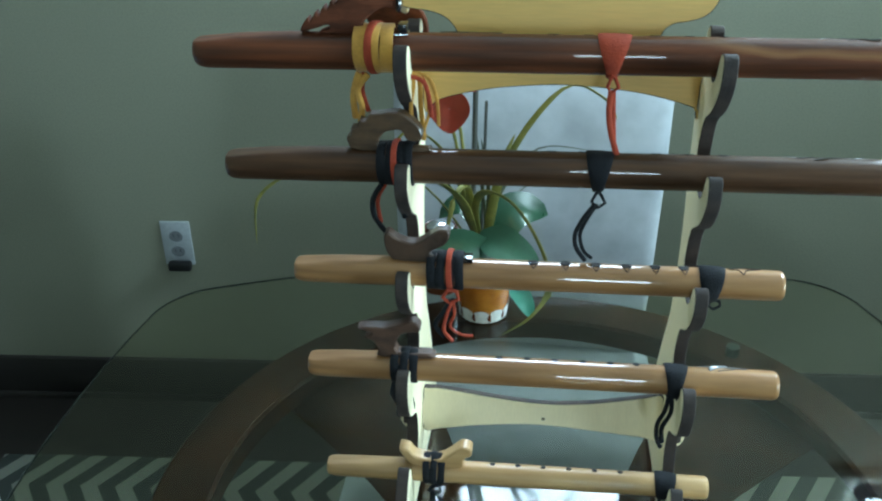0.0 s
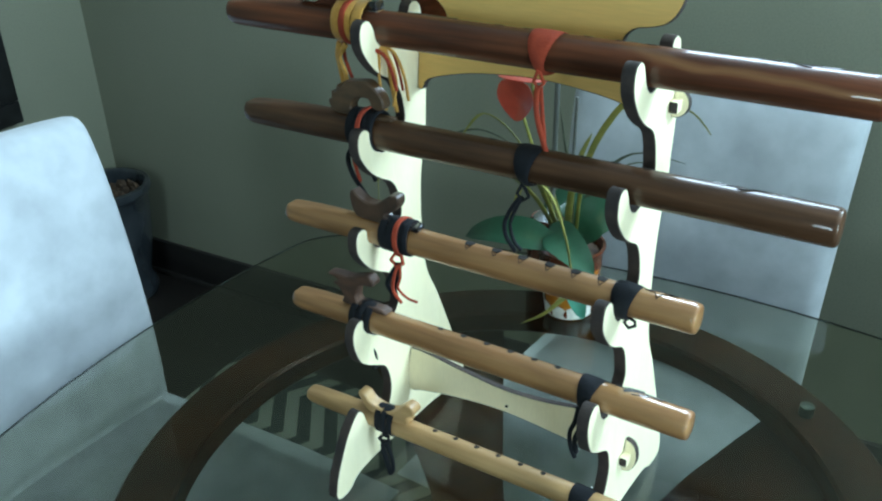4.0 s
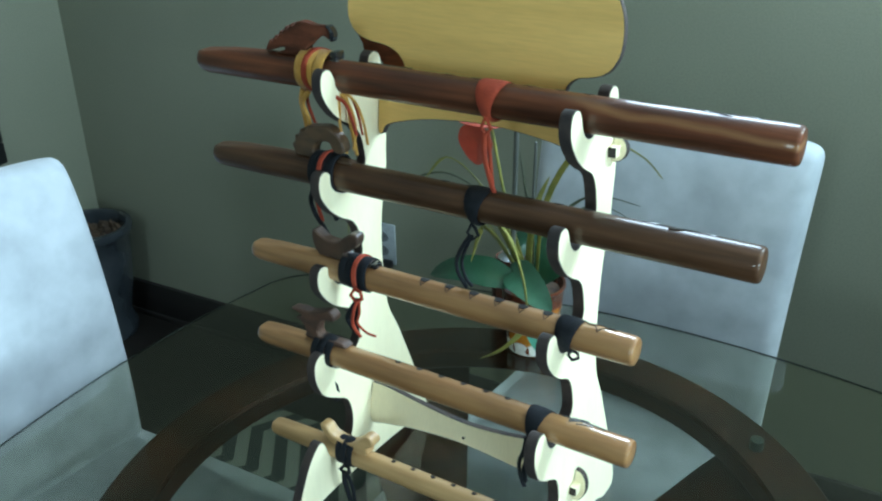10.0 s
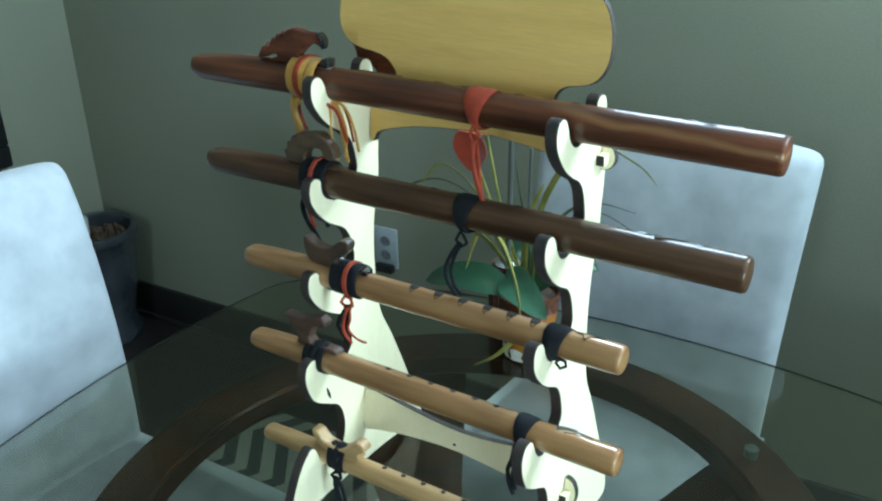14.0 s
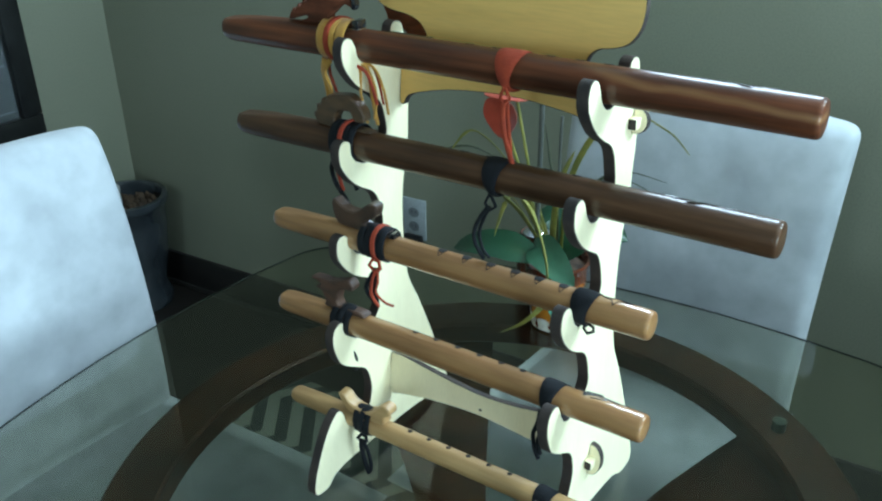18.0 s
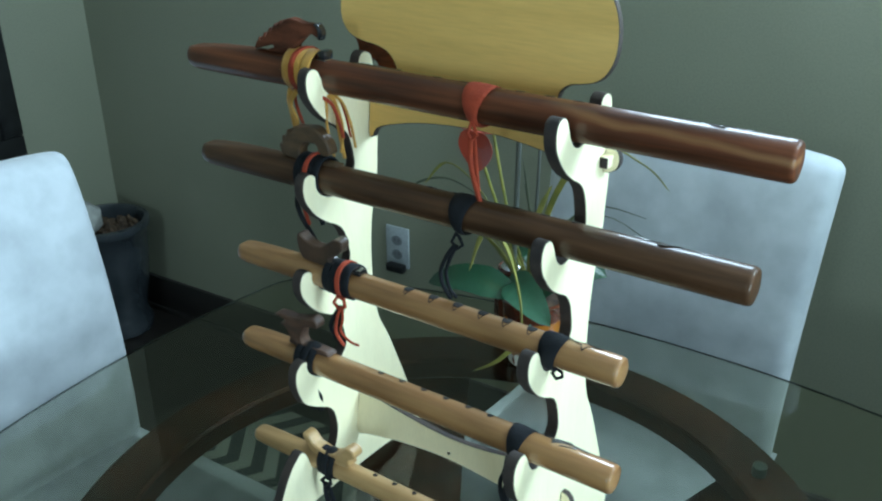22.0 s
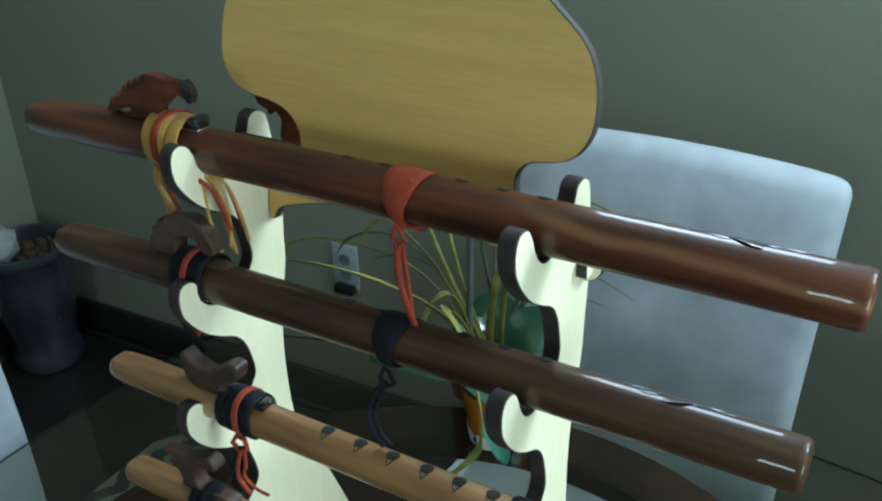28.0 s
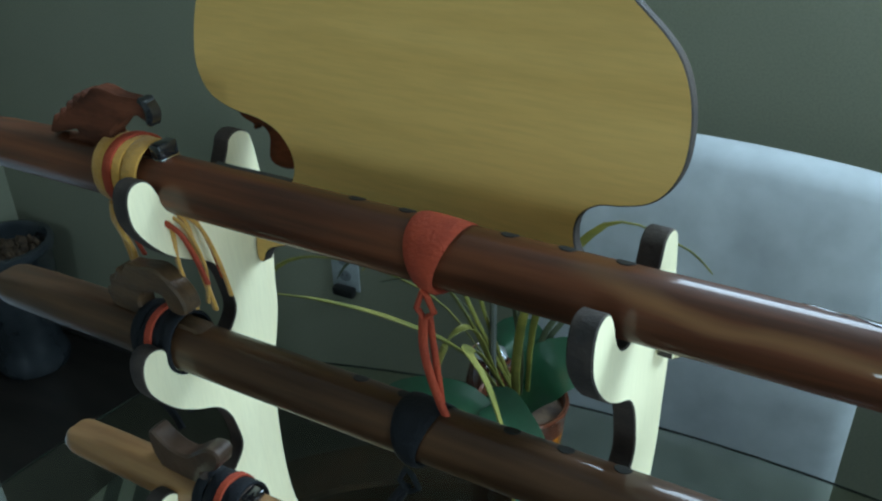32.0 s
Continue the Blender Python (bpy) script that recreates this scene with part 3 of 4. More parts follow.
outline = [(0.0665, -0.006), (0.0695, 0.0005), (0.0765, 0.0035), (0.0850, 0.0005), (0.0895, -0.0080), (0.0935, -0.040), (0.0950, -0.078), (0.0925, -0.1082), (0.0905, -0.134), (0.0790, -0.183),
           (0.0760, -0.2395), (0.0818, -0.2997), (0.1033, -0.3474), (0.1339, -0.4233), (0.1560, -0.4850), (0.1590, -0.5000), (0.1545, -0.5108), (0.1300, -0.5110), (0.110, -0.5010), (0.070, -0.4965), (0.010, -0.4955), (-0.050, -0.4970), (-0.0720, -0.5020), (-0.0830, -0.5108),
           (-0.1010, -0.5110), (-0.1070, -0.5030), (-0.1050, -0.4900), (-0.1008, -0.4761), (-0.0858, -0.4455), (-0.0744, -0.4289), (-0.0660, -0.4210)]
for n in (4, 3, 2, 1, 0):
    sy, sz = STEP[n]
    if n == 4:
        seat = [(sy + a * 0.92, sz + b * 1.05) for a, b in SEAT[::-1]][:-1] + [(-0.006, -0.4450)]
        outline += seat
    else:
        outline += [(sy + a, sz + b) for a, b in HOOK[::-1]] if n < 3 else [(0.0020, -0.4220), (-0.0005, -0.4000), (-0.0070, -0.3870), (-0.0180, -0.3790), (-0.0340, -0.3690), (-0.0460, -0.3590), (-0.0520, -0.3480), (-0.0570, -0.3310), (-0.0560, -0.3160), (-0.0510, -0.3085)]
        outline += [(sy + a, sz + b) for a, b in SEAT[::-1]]
# the post behind the top flute starts the outline again
panel_line = curve_points([Vector(p) for p in outline], 4)
LY, LZ = 0.0, TABLE + 0.5112
rack = thing("flute_rack", "pale birch plywood flute rack with dark burnt edges", "rack")
XL, XR, PT = -0.135, 0.135, 0.012
for x in (XL, XR):
    part("side_panel", plate(panel_line, PT, lambda u, v, w, x=x: (x - PT + w, LY + u, LZ + v)), ("ply", "burnt"), rack)
TILT_ = radians(8.0)
BY, BZ = 0.081, 1.176


def leaning(y0, z0, thick):
    """Maps board (x, height up the slope, depth) into the leaning plane."""
    return lambda u, v, w: (u, y0 + v * math.sin(TILT_) + (w - thick / 2) * math.cos(TILT_), z0 + v * math.cos(TILT_) - (w - thick / 2) * math.sin(TILT_))


half = [(0.128, -0.001), (0.122, 0.009), (0.100, 0.0165), (0.062, 0.024), (0.0, 0.0285)]
board = [(x, v) for x, v in half[:-1]] + [(0.0, 0.0285)] + [(-x, v) for x, v in half[:-1][::-1]]
board += [(-0.1335, 0.002), (-0.1345, 0.030), (-0.1345, 0.050), (-0.118, 0.0525), (-0.1040, 0.0590), (-0.1015, 0.0690), (-0.1055, 0.0790), (-0.1150, 0.0880), (-0.1300, 0.0930), (-0.1500, 0.0955), (-0.1660, 0.1010), (-0.1755, 0.1110), (-0.180, 0.126), (-0.178, 0.150), (-0.171, 0.172), (-0.155, 0.197), (-0.128, 0.216), (-0.085, 0.229), (-0.022, 0.2335),
          (0.035, 0.228), (0.073, 0.2105), (0.098, 0.188), (0.118, 0.171), (0.128, 0.157), (0.1335, 0.138), (0.1335, 0.116), (0.1275, 0.101), (0.118, 0.0925), (0.1045, 0.0885), (0.0935, 0.0865), (0.0850, 0.0800), (0.0825, 0.0700), (0.0860, 0.0590), (0.098, 0.0525), (0.1225, 0.050), (0.1225, 0.030), (0.1225, 0.002)]
part("back_board", plate(curve_points([Vector(p) for p in board], 5), 0.008, leaning(BY, BZ, 0.008)), ("board", "burnt"), rack, "broad birch back board with a rounded top and dark edge")
low = [(-0.1345, 0.020), (-0.129, 0.0245), (-0.110, 0.0245), (-0.060, 0.0185), (-0.006, 0.0145), (0.046, 0.0185), (0.100, 0.029), (0.1225, 0.031), (0.1225, -0.019), (0.100, -0.0190), (0.060, -0.0165), (-0.006, -0.0130), (-0.070, -0.0185), (-0.115, -0.0265), (-0.1345, -0.0275)]
part("lower_spreader", plate(curve_points([Vector(p) for p in low], 4), 0.008, leaning(0.043, 0.846, 0.008)), ("ply", "burnt"), rack, "arched birch spreader with dark top edge")
bm = bmesh.new()
sweep(bm, [(-0.003, 0.0385, 0.842), (-0.003, 0.0375, 0.842)], (0.0019, 0.0016), 10, (0, 0, 1))
part("peg_hole", bm, "hole", rack, smooth=False)
orn = [(-0.168, 0.112), (-0.163, 0.097), (-0.1595, 0.0885), (-0.152, 0.0850), (-0.1475, 0.0835), (-0.1455, 0.0800), (-0.1430, 0.0840), (-0.1390, 0.0835), (-0.1325, 0.0770), (-0.1320, 0.0600), (-0.112, 0.0580), (-0.100, 0.0750), (-0.105, 0.1000), (-0.130, 0.1120)]
ornament = part("carved_ornament", plate(curve_points([Vector((x - 0.0375, v - 0.022)) for x, v in orn], 4), 0.008, leaning(BY + 0.055, BZ, 0.008), rim=0.0015, edge_slot=0), "bird_red", rack, "red-brown carved ornament behind the board")
lay = leaning(BY, BZ, 0.008)
part("ornament_peg", sweep(bmesh.new(), [lay(-0.150, 0.112, 0.0082), lay(-0.160, 0.088, 0.053)], 0.004, 10, (1, 0, 0)), "ply", ornament, "short wooden peg")
# rounded tenon ends in the plane of each board, locked by a small key
for py, pz, tall, ext in ((0.086, 1.2035, 0.0125, 0.0145), (0.0425, 0.8355, 0.0185, 0.0145)):
    for x, s in ((XR, 1), (XL - PT, -1)):
        line = [Vector((0.0, -tall)), Vector((0.003, -tall))]
        for i in range(1, 12):
            q = radians(-90 + 180 * i / 12)
            line.append(Vector((0.003 + (ext - 0.003) * math.cos(q), tall * math.sin(q))))
        line += [Vector((0.003, tall)), Vector((0.0, tall))]
        lay = leaning(py, pz, 0.008)
        tenon = part("tenon", plate(line, 0.008, lambda u, v, w, x=x, s=s, lay=lay: lay(x + s * (0.0003 + u), v, w), rim=0.0006), ("ply", "burnt"), rack, "rounded plywood tenon end with dark edge")
        key = box(bmesh.new(), min(x + s * 0.0006, x + s * 0.0085), py - 0.0145, pz - 0.0052, max(x + s * 0.0006, x + s * 0.0085), py + 0.014, pz + 0.0052, 0.0005)
        for f in key.faces:
            f.material_index = 1 if abs(f.normal.y) > 0.9 else 0
        part("key", key, ("ply", "burnt"), tenon, "small plywood key with burnt end")

# ---- the flutes ----
def flute(label, material, x0, x1, y, z, r, holes, hole_r, mouth, dip=0.0, back=0.0):
    """A wooden flute along x: a tapered mouth end, a straight body with an open bore, finger holes on top."""
    fl = thing("wooden_flute", label, "flute", "flutes on the rack", pose(0, y, z, 0, -dip, 1.2))
    bm = bmesh.new()
    seg = 36
    stations = []
    ml = mouth
    for k in range(9):
        u = k / 8
        q = math.sqrt(max(0.0, 1 - (1 - u) ** 2))
        stations.append((x0 + 0.015 * u ** 1.7, r * (0.50 + 0.45 * q), r * (0.46 + 0.47 * q), -r * 0.10))
    stations.append((x0 + ml * 0.5, r * 0.98, r * 0.97, -r * 0.06))
    stations.append((x0 + ml * 1.1, r, r, -r * 0.02))
    for k in range(1, 12):
        stations.append((x0 + ml * 1.1 + (x1 - 0.005 - x0 - ml * 1.1) * k / 11, r, r, 0))
    stations += [(x1 - 0.0034, r * 0.985, r * 0.985, 0), (x1 - 0.0016, r * 0.945, r * 0.945, 0), (x1 - 0.0005, r * 0.88, r * 0.88, 0), (x1, r * 0.76, r * 0.76, 0), (x1 + 0.0002, r * 0.40, r * 0.40, 0)]
    rings = []
    for sx, ry, rz, dz in stations:
        flat = r * (0.58 + 0.48 * min(1.0, (sx - x0) / (ml * 1.05)))
        rings.append([bm.verts.new((sx, ry * math.cos(a), dz + min(rz * math.sin(a), flat))) for a in (2 * math.pi * j / seg for j in range(seg))])
    for i, (q, s) in enumerate(zip(rings, rings[1:])):
        for j in range(seg):
            bm.faces.new((q[j], q[(j + 1) % seg], s[(j + 1) % seg], s[j]))
    bm.faces.new(rings[0])
    bm.faces.new(rings[-1])
    part("body", bm, material, fl)
    for hx in holes:
        bm = bmesh.new()
        n, rows = 20, []
        for rr, dz in ((1.08, -0.0006), (1.0, 0.0002), (0.8, 0.0001), (0.0, 0.0)):
            row = []
            for j in range(n):
                a = 2 * math.pi * j / n
                yy = hole_r * rr * math.sin(a)
                row.append(bm.verts.new((hx + hole_r * rr * math.cos(a), yy, math.sqrt(r * r - yy * yy) + dz + 0.0003)))
            rows.append(row)
        for p_, q_ in zip(rows, rows[1:]):
            for j in range(n):
                bm.faces.new((p_[j], p_[(j + 1) % n], q_[(j + 1) % n], q_[j]))
        bmesh.ops.remove_doubles(bm, verts=bm.verts, dist=1e-6)
        bmesh.ops.rotate(bm, verts=bm.verts, cent=(0, 0, 0), matrix=Matrix.Rotation(radians(-back), 3, "X"))
        part("finger_hole", bm, "hole", fl)
    return fl


def on_flute(r, x, deg, lift=0.0004):
    """A place on a flute's skin: deg from straight up towards the camera."""
    a = radians(deg)
    return Vector((x, -(r + lift) * math.sin(a), (r + lift) * math.cos(a)))


def band(fl, r, x, wide, narrow, material, label, thick=0.0013, knot=-150):
    """One flat leather band, broad over the top and gathered at the knot."""
    bm = bmesh.new()
    pts, rad = [], []
    for i in range(40):
        a = 2 * math.pi * i / 40
        g = 0.5 + 0.5 * math.cos(a - radians(knot))
        w = wide + (narrow - wide) * g ** 1.6
        rr = r + thick * (0.75 + 0.6 * g)
        pts.append((x + 0.0015 * math.sin(a), rr * math.sin(a), rr * math.cos(a)))
        rad.append((w / 2, thick * (0.7 + 0.9 * g)))
    sweep(bm, pts, rad, 12, (0, 0, 1), closed=True)
    return part("strap", bm, material, fl, label)


def strap(fl, r, x, width, turns, material, label="", top=0.0, thick=0.0016, lean=0.0):
    """A leather band wound round a flute (and the block on it): flat turns, edge to edge, each a little off the last."""
    w = width / turns
    made = None
    for k in range(turns):
        bm = bmesh.new()
        cx = x - width / 2 + w * (k + 0.5)
        rings = []
        for i in range(40):
            a = 2 * math.pi * i / 40
            sn, cs = math.sin(a), math.cos(a)
            out = Vector((0, sn, cs))
            mid = Vector((cx + lean * sn + 0.0007 * math.sin(2 * a + 1.7 * k), (r + 0.0003) * sn * (1 + 0.06 * (top > 0)), (r + 0.0003) * cs + top * max(0, cs) ** 0.5))
            half = w * (0.51 + 0.03 * math.sin(3 * a + k))
            lift = thick * (0.8 + 0.25 * (k % 2))
            rings.append([bm.verts.new(mid + Vector((u * half, 0, 0)) + out * (v * lift)) for u, v in ((-1, -0.2), (-1, 0.75), (-0.86, 1), (0.86, 1), (1, 0.75), (1, -0.2))])
        for i in range(40):
            q, t = rings[i], rings[(i + 1) % 40]
            for j in range(6):
                bm.faces.new((q[j], q[(j + 1) % 6], t[(j + 1) % 6], t[j]))
        made = part("strap", bm, material, fl, label)
    return made


def cord(fl, pts, rad, material, name="cord_end", label="", flat=1.0):
    pts = curve_points(pts, 7, closed=False)
    return part(name, sweep(bmesh.new(), pts, (rad, rad * flat), 7, (0, 1, 0)), material, fl, label)


def block(fl, pts, width, material, label, narrow=None):
    """A carved block on the nest of a flute: an (x, z) outline with rounded flanks."""
    line = curve_points([Vector(p) for p in pts], 3)
    thin = lambda u, v: 1.0 if narrow is None else 1.0 - (1.0 - narrow[2]) * min(1.0, max(0.0, (u - narrow[0]) / (narrow[1] - narrow[0])))
    bm = plate(line, width, lambda u, v, w: (u, (w - width / 2) * thin(u, v), v), rim=0.0014, edge_slot=0)
    return part("carved_block", bm, material, fl, label)


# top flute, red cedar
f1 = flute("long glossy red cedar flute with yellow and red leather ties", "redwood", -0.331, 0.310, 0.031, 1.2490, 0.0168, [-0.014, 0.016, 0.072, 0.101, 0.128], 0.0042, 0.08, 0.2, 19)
block(f1, [(-0.2330, 0.0181), (-0.2258, 0.0300), (-0.2236, 0.0268), (-0.2182, 0.0352), (-0.2160, 0.0318), (-0.2108, 0.0406), (-0.2084, 0.0374), (-0.2036, 0.0456), (-0.2010, 0.0426), (-0.1958, 0.0492), (-0.1932, 0.0464), (-0.1870, 0.0518), (-0.1777, 0.0519), (-0.168, 0.0498), (-0.1557, 0.0498), (-0.1473, 0.0487), (-0.1437, 0.0425), (-0.146, 0.0357), (-0.1519, 0.0379), (-0.1566, 0.0398), (-0.1656, 0.0364), (-0.1738, 0.0297), (-0.1781, 0.0253), (-0.1722, 0.0215), (-0.160, 0.0208), (-0.150, 0.0205), (-0.149, 0.0162), (-0.2090, 0.0162), (-0.2160, 0.0178), (-0.2068, 0.0215), (-0.2091, 0.0238), (-0.2202, 0.0205)], 0.0135, "bird_red", "dark red carved wooden block with a curved crest", (-0.190, -0.146, 0.5))
bm = plate(curve_points([Vector(p) for p in ((-0.1528, 0.0504), (-0.1470, 0.0490), (-0.1432, 0.0425), (-0.1458, 0.0350), (-0.1492, 0.0366), (-0.1488, 0.0440))], 3), 0.0106, lambda u, v, w: (u, w - 0.0053, v), rim=0.0020, edge_slot=0)
part("block_tip", bm, "gloss_black", f1, "glossy black tip of the block")
part("block_foot", box(bmesh.new(), -0.1475, -0.0072, 0.0160, -0.1390, 0.0072, 0.0255, 0.0015), "gloss_black", f1, "dark end of the block behind the tie")
part("spacer_plate", box(bmesh.new(), -0.186, -0.0070, 0.0160, -0.1385, 0.0070, 0.0172, 0.0005), "metal", f1, "bright metal spacer plate")
strap(f1, 0.0168, -0.168, 0.034, 3, "leather_yellow", "wound yellow leather tie", top=0.006)
strap(f1, 0.0182, -0.168, 0.0065, 1, "leather_red", "narrow red leather lace", top=0.0066, lean=0.004)
cord(f1, [(-0.182, -0.012, -0.016), (-0.187, -0.010, -0.030), (-0.190, -0.004, -0.045), (-0.189, -0.002, -0.062)], 0.0032, "leather_yellow", flat=0.5)
cord(f1, [(-0.174, -0.012, -0.017), (-0.184, -0.011, -0.031), (-0.182, -0.006, -0.050), (-0.185, -0.004, -0.068)], 0.0030, "leather_yellow", flat=0.5)
cord(f1, [(-0.178, -0.010, -0.016), (-0.181, -0.006, -0.034), (-0.177, -0.002, -0.055)], 0.0022, "leather_red", flat=0.5)
for x, mx, ex, dy, dz, rr, mt in ((-0.134, -0.137, -0.1345, -0.006, -0.080, 0.0018, "leather_yellow"), (-0.131, -0.129, -0.1275, 0.002, -0.083, 0.0024, "leather_yellow"), (-0.128, -0.120, -0.1285, -0.002, -0.076, 0.0016, "leather_yellow"), (-0.127, -0.121, -0.1190, -0.008, -0.057, 0.0021, "leather_red"), (-0.124, -0.115, -0.1140, 0.004, -0.070, 0.0017, "leather_yellow"), (-0.130, -0.124, -0.1230, 0.008, -0.062, 0.0015, "leather_red")):
    cord(f1, [(-0.150, dy - 0.006, -0.0155), (x, dy - 0.008, -0.020), (mx, dy - 0.005, dz * 0.6), (ex, dy, dz)], rr, mt, flat=0.6)
band(f1, 0.0168, 0.038, 0.029, 0.009, "leather_red", "broad red leather band")
bm = bmesh.new()
sweep(bm, [(0.037, -0.0172, -0.012), (0.0335, -0.018, -0.022), (0.0375, -0.0175, -0.0275), (0.043, -0.0175, -0.0225), (0.0395, -0.0178, -0.014)], 0.0017, 8, (0, 1, 0), closed=True)
part("knot", bm, "leather_red", f1)
cord(f1, [(0.037, -0.0175, -0.026), (0.0365, -0.018, -0.045), (0.040, -0.017, -0.065), (0.048, -0.016, -0.090)], 0.0028, "leather_red", flat=0.5)
cord(f1, [(0.039, -0.0155, -0.026), (0.041, -0.015, -0.050), (0.0435, -0.0145, -0.078)], 0.0021, "leather_red", flat=0.5)

def burnt_feathers(fl, r, x0, sign=1):
    """A lacquered burnt motif of fanned feathers on the back shoulder of a flute."""
    for dx, d0, d1, ln, wd in ((0.000, -34, -12, 0.018, 0.0012), (0.010, -44, -6, 0.026, 0.0030), (0.024, -46, 2, 0.030, 0.0042), (0.036, -40, -14, 0.026, 0.0034), (0.046, -48, -22, 0.028, 0.0026), (0.056, -36, -8, 0.020, 0.0014)):
        pts = [on_flute(r, x0 + dx + ln * i / 8, d0 + (d1 - d0) * (0.5 + 0.5 * math.sin(sign * math.pi * (i / 8 - 0.5))), -0.0001) for i in range(9)]
        part("burnt_mark", sweep(bmesh.new(), pts, [(wd * (0.25 + 0.75 * math.sin(math.pi * (i + 0.6) / 9.2)), 0.0005) for i in range(9)], 8, (0, 0.5, 1)), "burnt_gloss", fl, "lacquered black burnt feather")


def burnt_line(fl, r, marks, rad, closed=False, label="", material="hole"):
    """One burnt line over a flute's skin through (x, deg) marks."""
    marks = marks + marks[:1] if closed else marks
    pts = []
    for (xa, da), (xb, db) in zip(marks, marks[1:]):
        pts += [on_flute(r, xa + (xb - xa) * i / 6, da + (db - da) * i / 6, 0.0001) for i in range(6)]
    if not closed:
        pts.append(on_flute(r, marks[-1][0], marks[-1][1], 0.0001))
    part("burnt_mark", sweep(bmesh.new(), pts, rad, 5, (0, -0.3, 1), closed=closed), material, fl, label)


burnt_line(f1, 0.0168, [(-0.112, -26), (-0.098, -20), (-0.075, -28), (-0.058, -24)], (0.0022, 0.0005), label="burnt streak beside the holes", material="burnt_gloss")
burnt_feathers(f1, 0.0168, 0.200)

# second flute, walnut
f2 = flute("long dark walnut flute with black leather ties", "walnut", -0.309, 0.298, 0.0155, 1.148, 0.0163, [-0.010, 0.019, 0.082, 0.111, 0.140], 0.0042, 0.08, 0.4, 20)
block(f2, [(-0.1923, 0.0219), (-0.1938, 0.0285), (-0.1902, 0.0302), (-0.1892, 0.0378), (-0.1845, 0.0380), (-0.1815, 0.0452), (-0.1765, 0.0442), (-0.1720, 0.0502), (-0.1648, 0.0508), (-0.1461, 0.0532), (-0.1339, 0.0458), (-0.1269, 0.0379), (-0.1255, 0.029), (-0.133, 0.0255), (-0.1405, 0.0285), (-0.1424, 0.0335), (-0.1465, 0.0364), (-0.157, 0.0351), (-0.1623, 0.0308), (-0.1657, 0.0241), (-0.160, 0.0190), (-0.125, 0.0185), (-0.123, 0.0158), (-0.1832, 0.0158)], 0.0135, "bird_brown", "brown carved wooden block with a hooked crest")
strap(f2, 0.0163, -0.150, 0.032, 4, "leather_navy", "wound black leather tie", top=0.005)
strap(f2, 0.0178, -0.150, 0.005, 1, "leather_red", "narrow red lace", top=0.0056)
cord(f2, [(-0.163, -0.012, -0.014), (-0.172, -0.010, -0.030), (-0.173, -0.004, -0.050), (-0.166, 0.0, -0.066), (-0.158, -0.002, -0.074)], 0.0026, "leather_navy")
cord(f2, [(-0.160, -0.010, -0.015), (-0.169, -0.004, -0.034), (-0.168, 0.002, -0.060)], 0.0020, "leather_red")
cord(f2, [(-0.142, -0.008, -0.015), (-0.147, -0.006, -0.034), (-0.144, -0.003, -0.052)], 0.0026, "leather_navy")
band(f2, 0.0163, 0.033, 0.025, 0.010, "leather_navy", "broad black leather band")
bm = bmesh.new()
sweep(bm, [(0.031, -0.0165, -0.014), (0.027, -0.0172, -0.023), (0.033, -0.017, -0.029), (0.039, -0.017, -0.024), (0.035, -0.017, -0.016)], 0.0016, 8, (0, 1, 0), closed=True)
part("knot", bm, "leather_navy", f2)
cord(f2, [(0.030, -0.017, -0.026), (0.021, -0.017, -0.040), (0.0145, -0.017, -0.056), (0.016, -0.017, -0.070), (0.025, -0.016, -0.084)], 0.0022, "leather_navy")
cord(f2, [(0.032, -0.0165, -0.026), (0.024, -0.0155, -0.042), (0.019, -0.015, -0.058), (0.023, -0.015, -0.074), (0.031, -0.015, -0.082)], 0.0018, "leather_navy")

burnt_feathers(f2, 0.0163, 0.192, -1)

# third flute, tan
f3 = flute("tan cherry flute with burnt finger holes and black leather ties", "tan", -0.248, 0.206, -0.0045, 1.0475, 0.0143, [-0.0215, 0.0080, 0.0360, 0.0640, 0.0900, 0.1160], 0.0048, 0.075, 0.2, 7)
block(f3, [(-0.16, 0.0397), (-0.1593, 0.028), (-0.1552, 0.0186), (-0.1456, 0.0140), (-0.088, 0.0140), (-0.086, 0.019), (-0.112, 0.0205), (-0.1173, 0.0246), (-0.1045, 0.0319), (-0.0992, 0.0406), (-0.1002, 0.0474), (-0.1086, 0.0476), (-0.1171, 0.0421), (-0.1278, 0.0344), (-0.1386, 0.0339), (-0.1492, 0.0385), (-0.1555, 0.0436)], 0.014, "bird_dark", "dark carved wooden block with a raised tail")
part("block_foot", box(bmesh.new(), -0.0875, -0.0065, 0.0138, -0.0775, 0.0065, 0.0190, 0.0012), "gloss_black", f3, "glossy black foot of the carved block")
strap(f3, 0.0143, -0.103, 0.034, 4, "leather_navy", "wound black leather tie", top=0.006)
strap(f3, 0.0156, -0.099, 0.005, 1, "leather_red", "narrow red lace", top=0.0066)
bm = bmesh.new()
sweep(bm, [(-0.100, -0.0155, -0.010), (-0.105, -0.0165, -0.018), (-0.098, -0.017, -0.0235), (-0.090, -0.0165, -0.019), (-0.092, -0.016, -0.011)], 0.0020, 8, (0, 1, 0), closed=True)
part("knot", bm, "leather_red", f3, "small red leather knot")
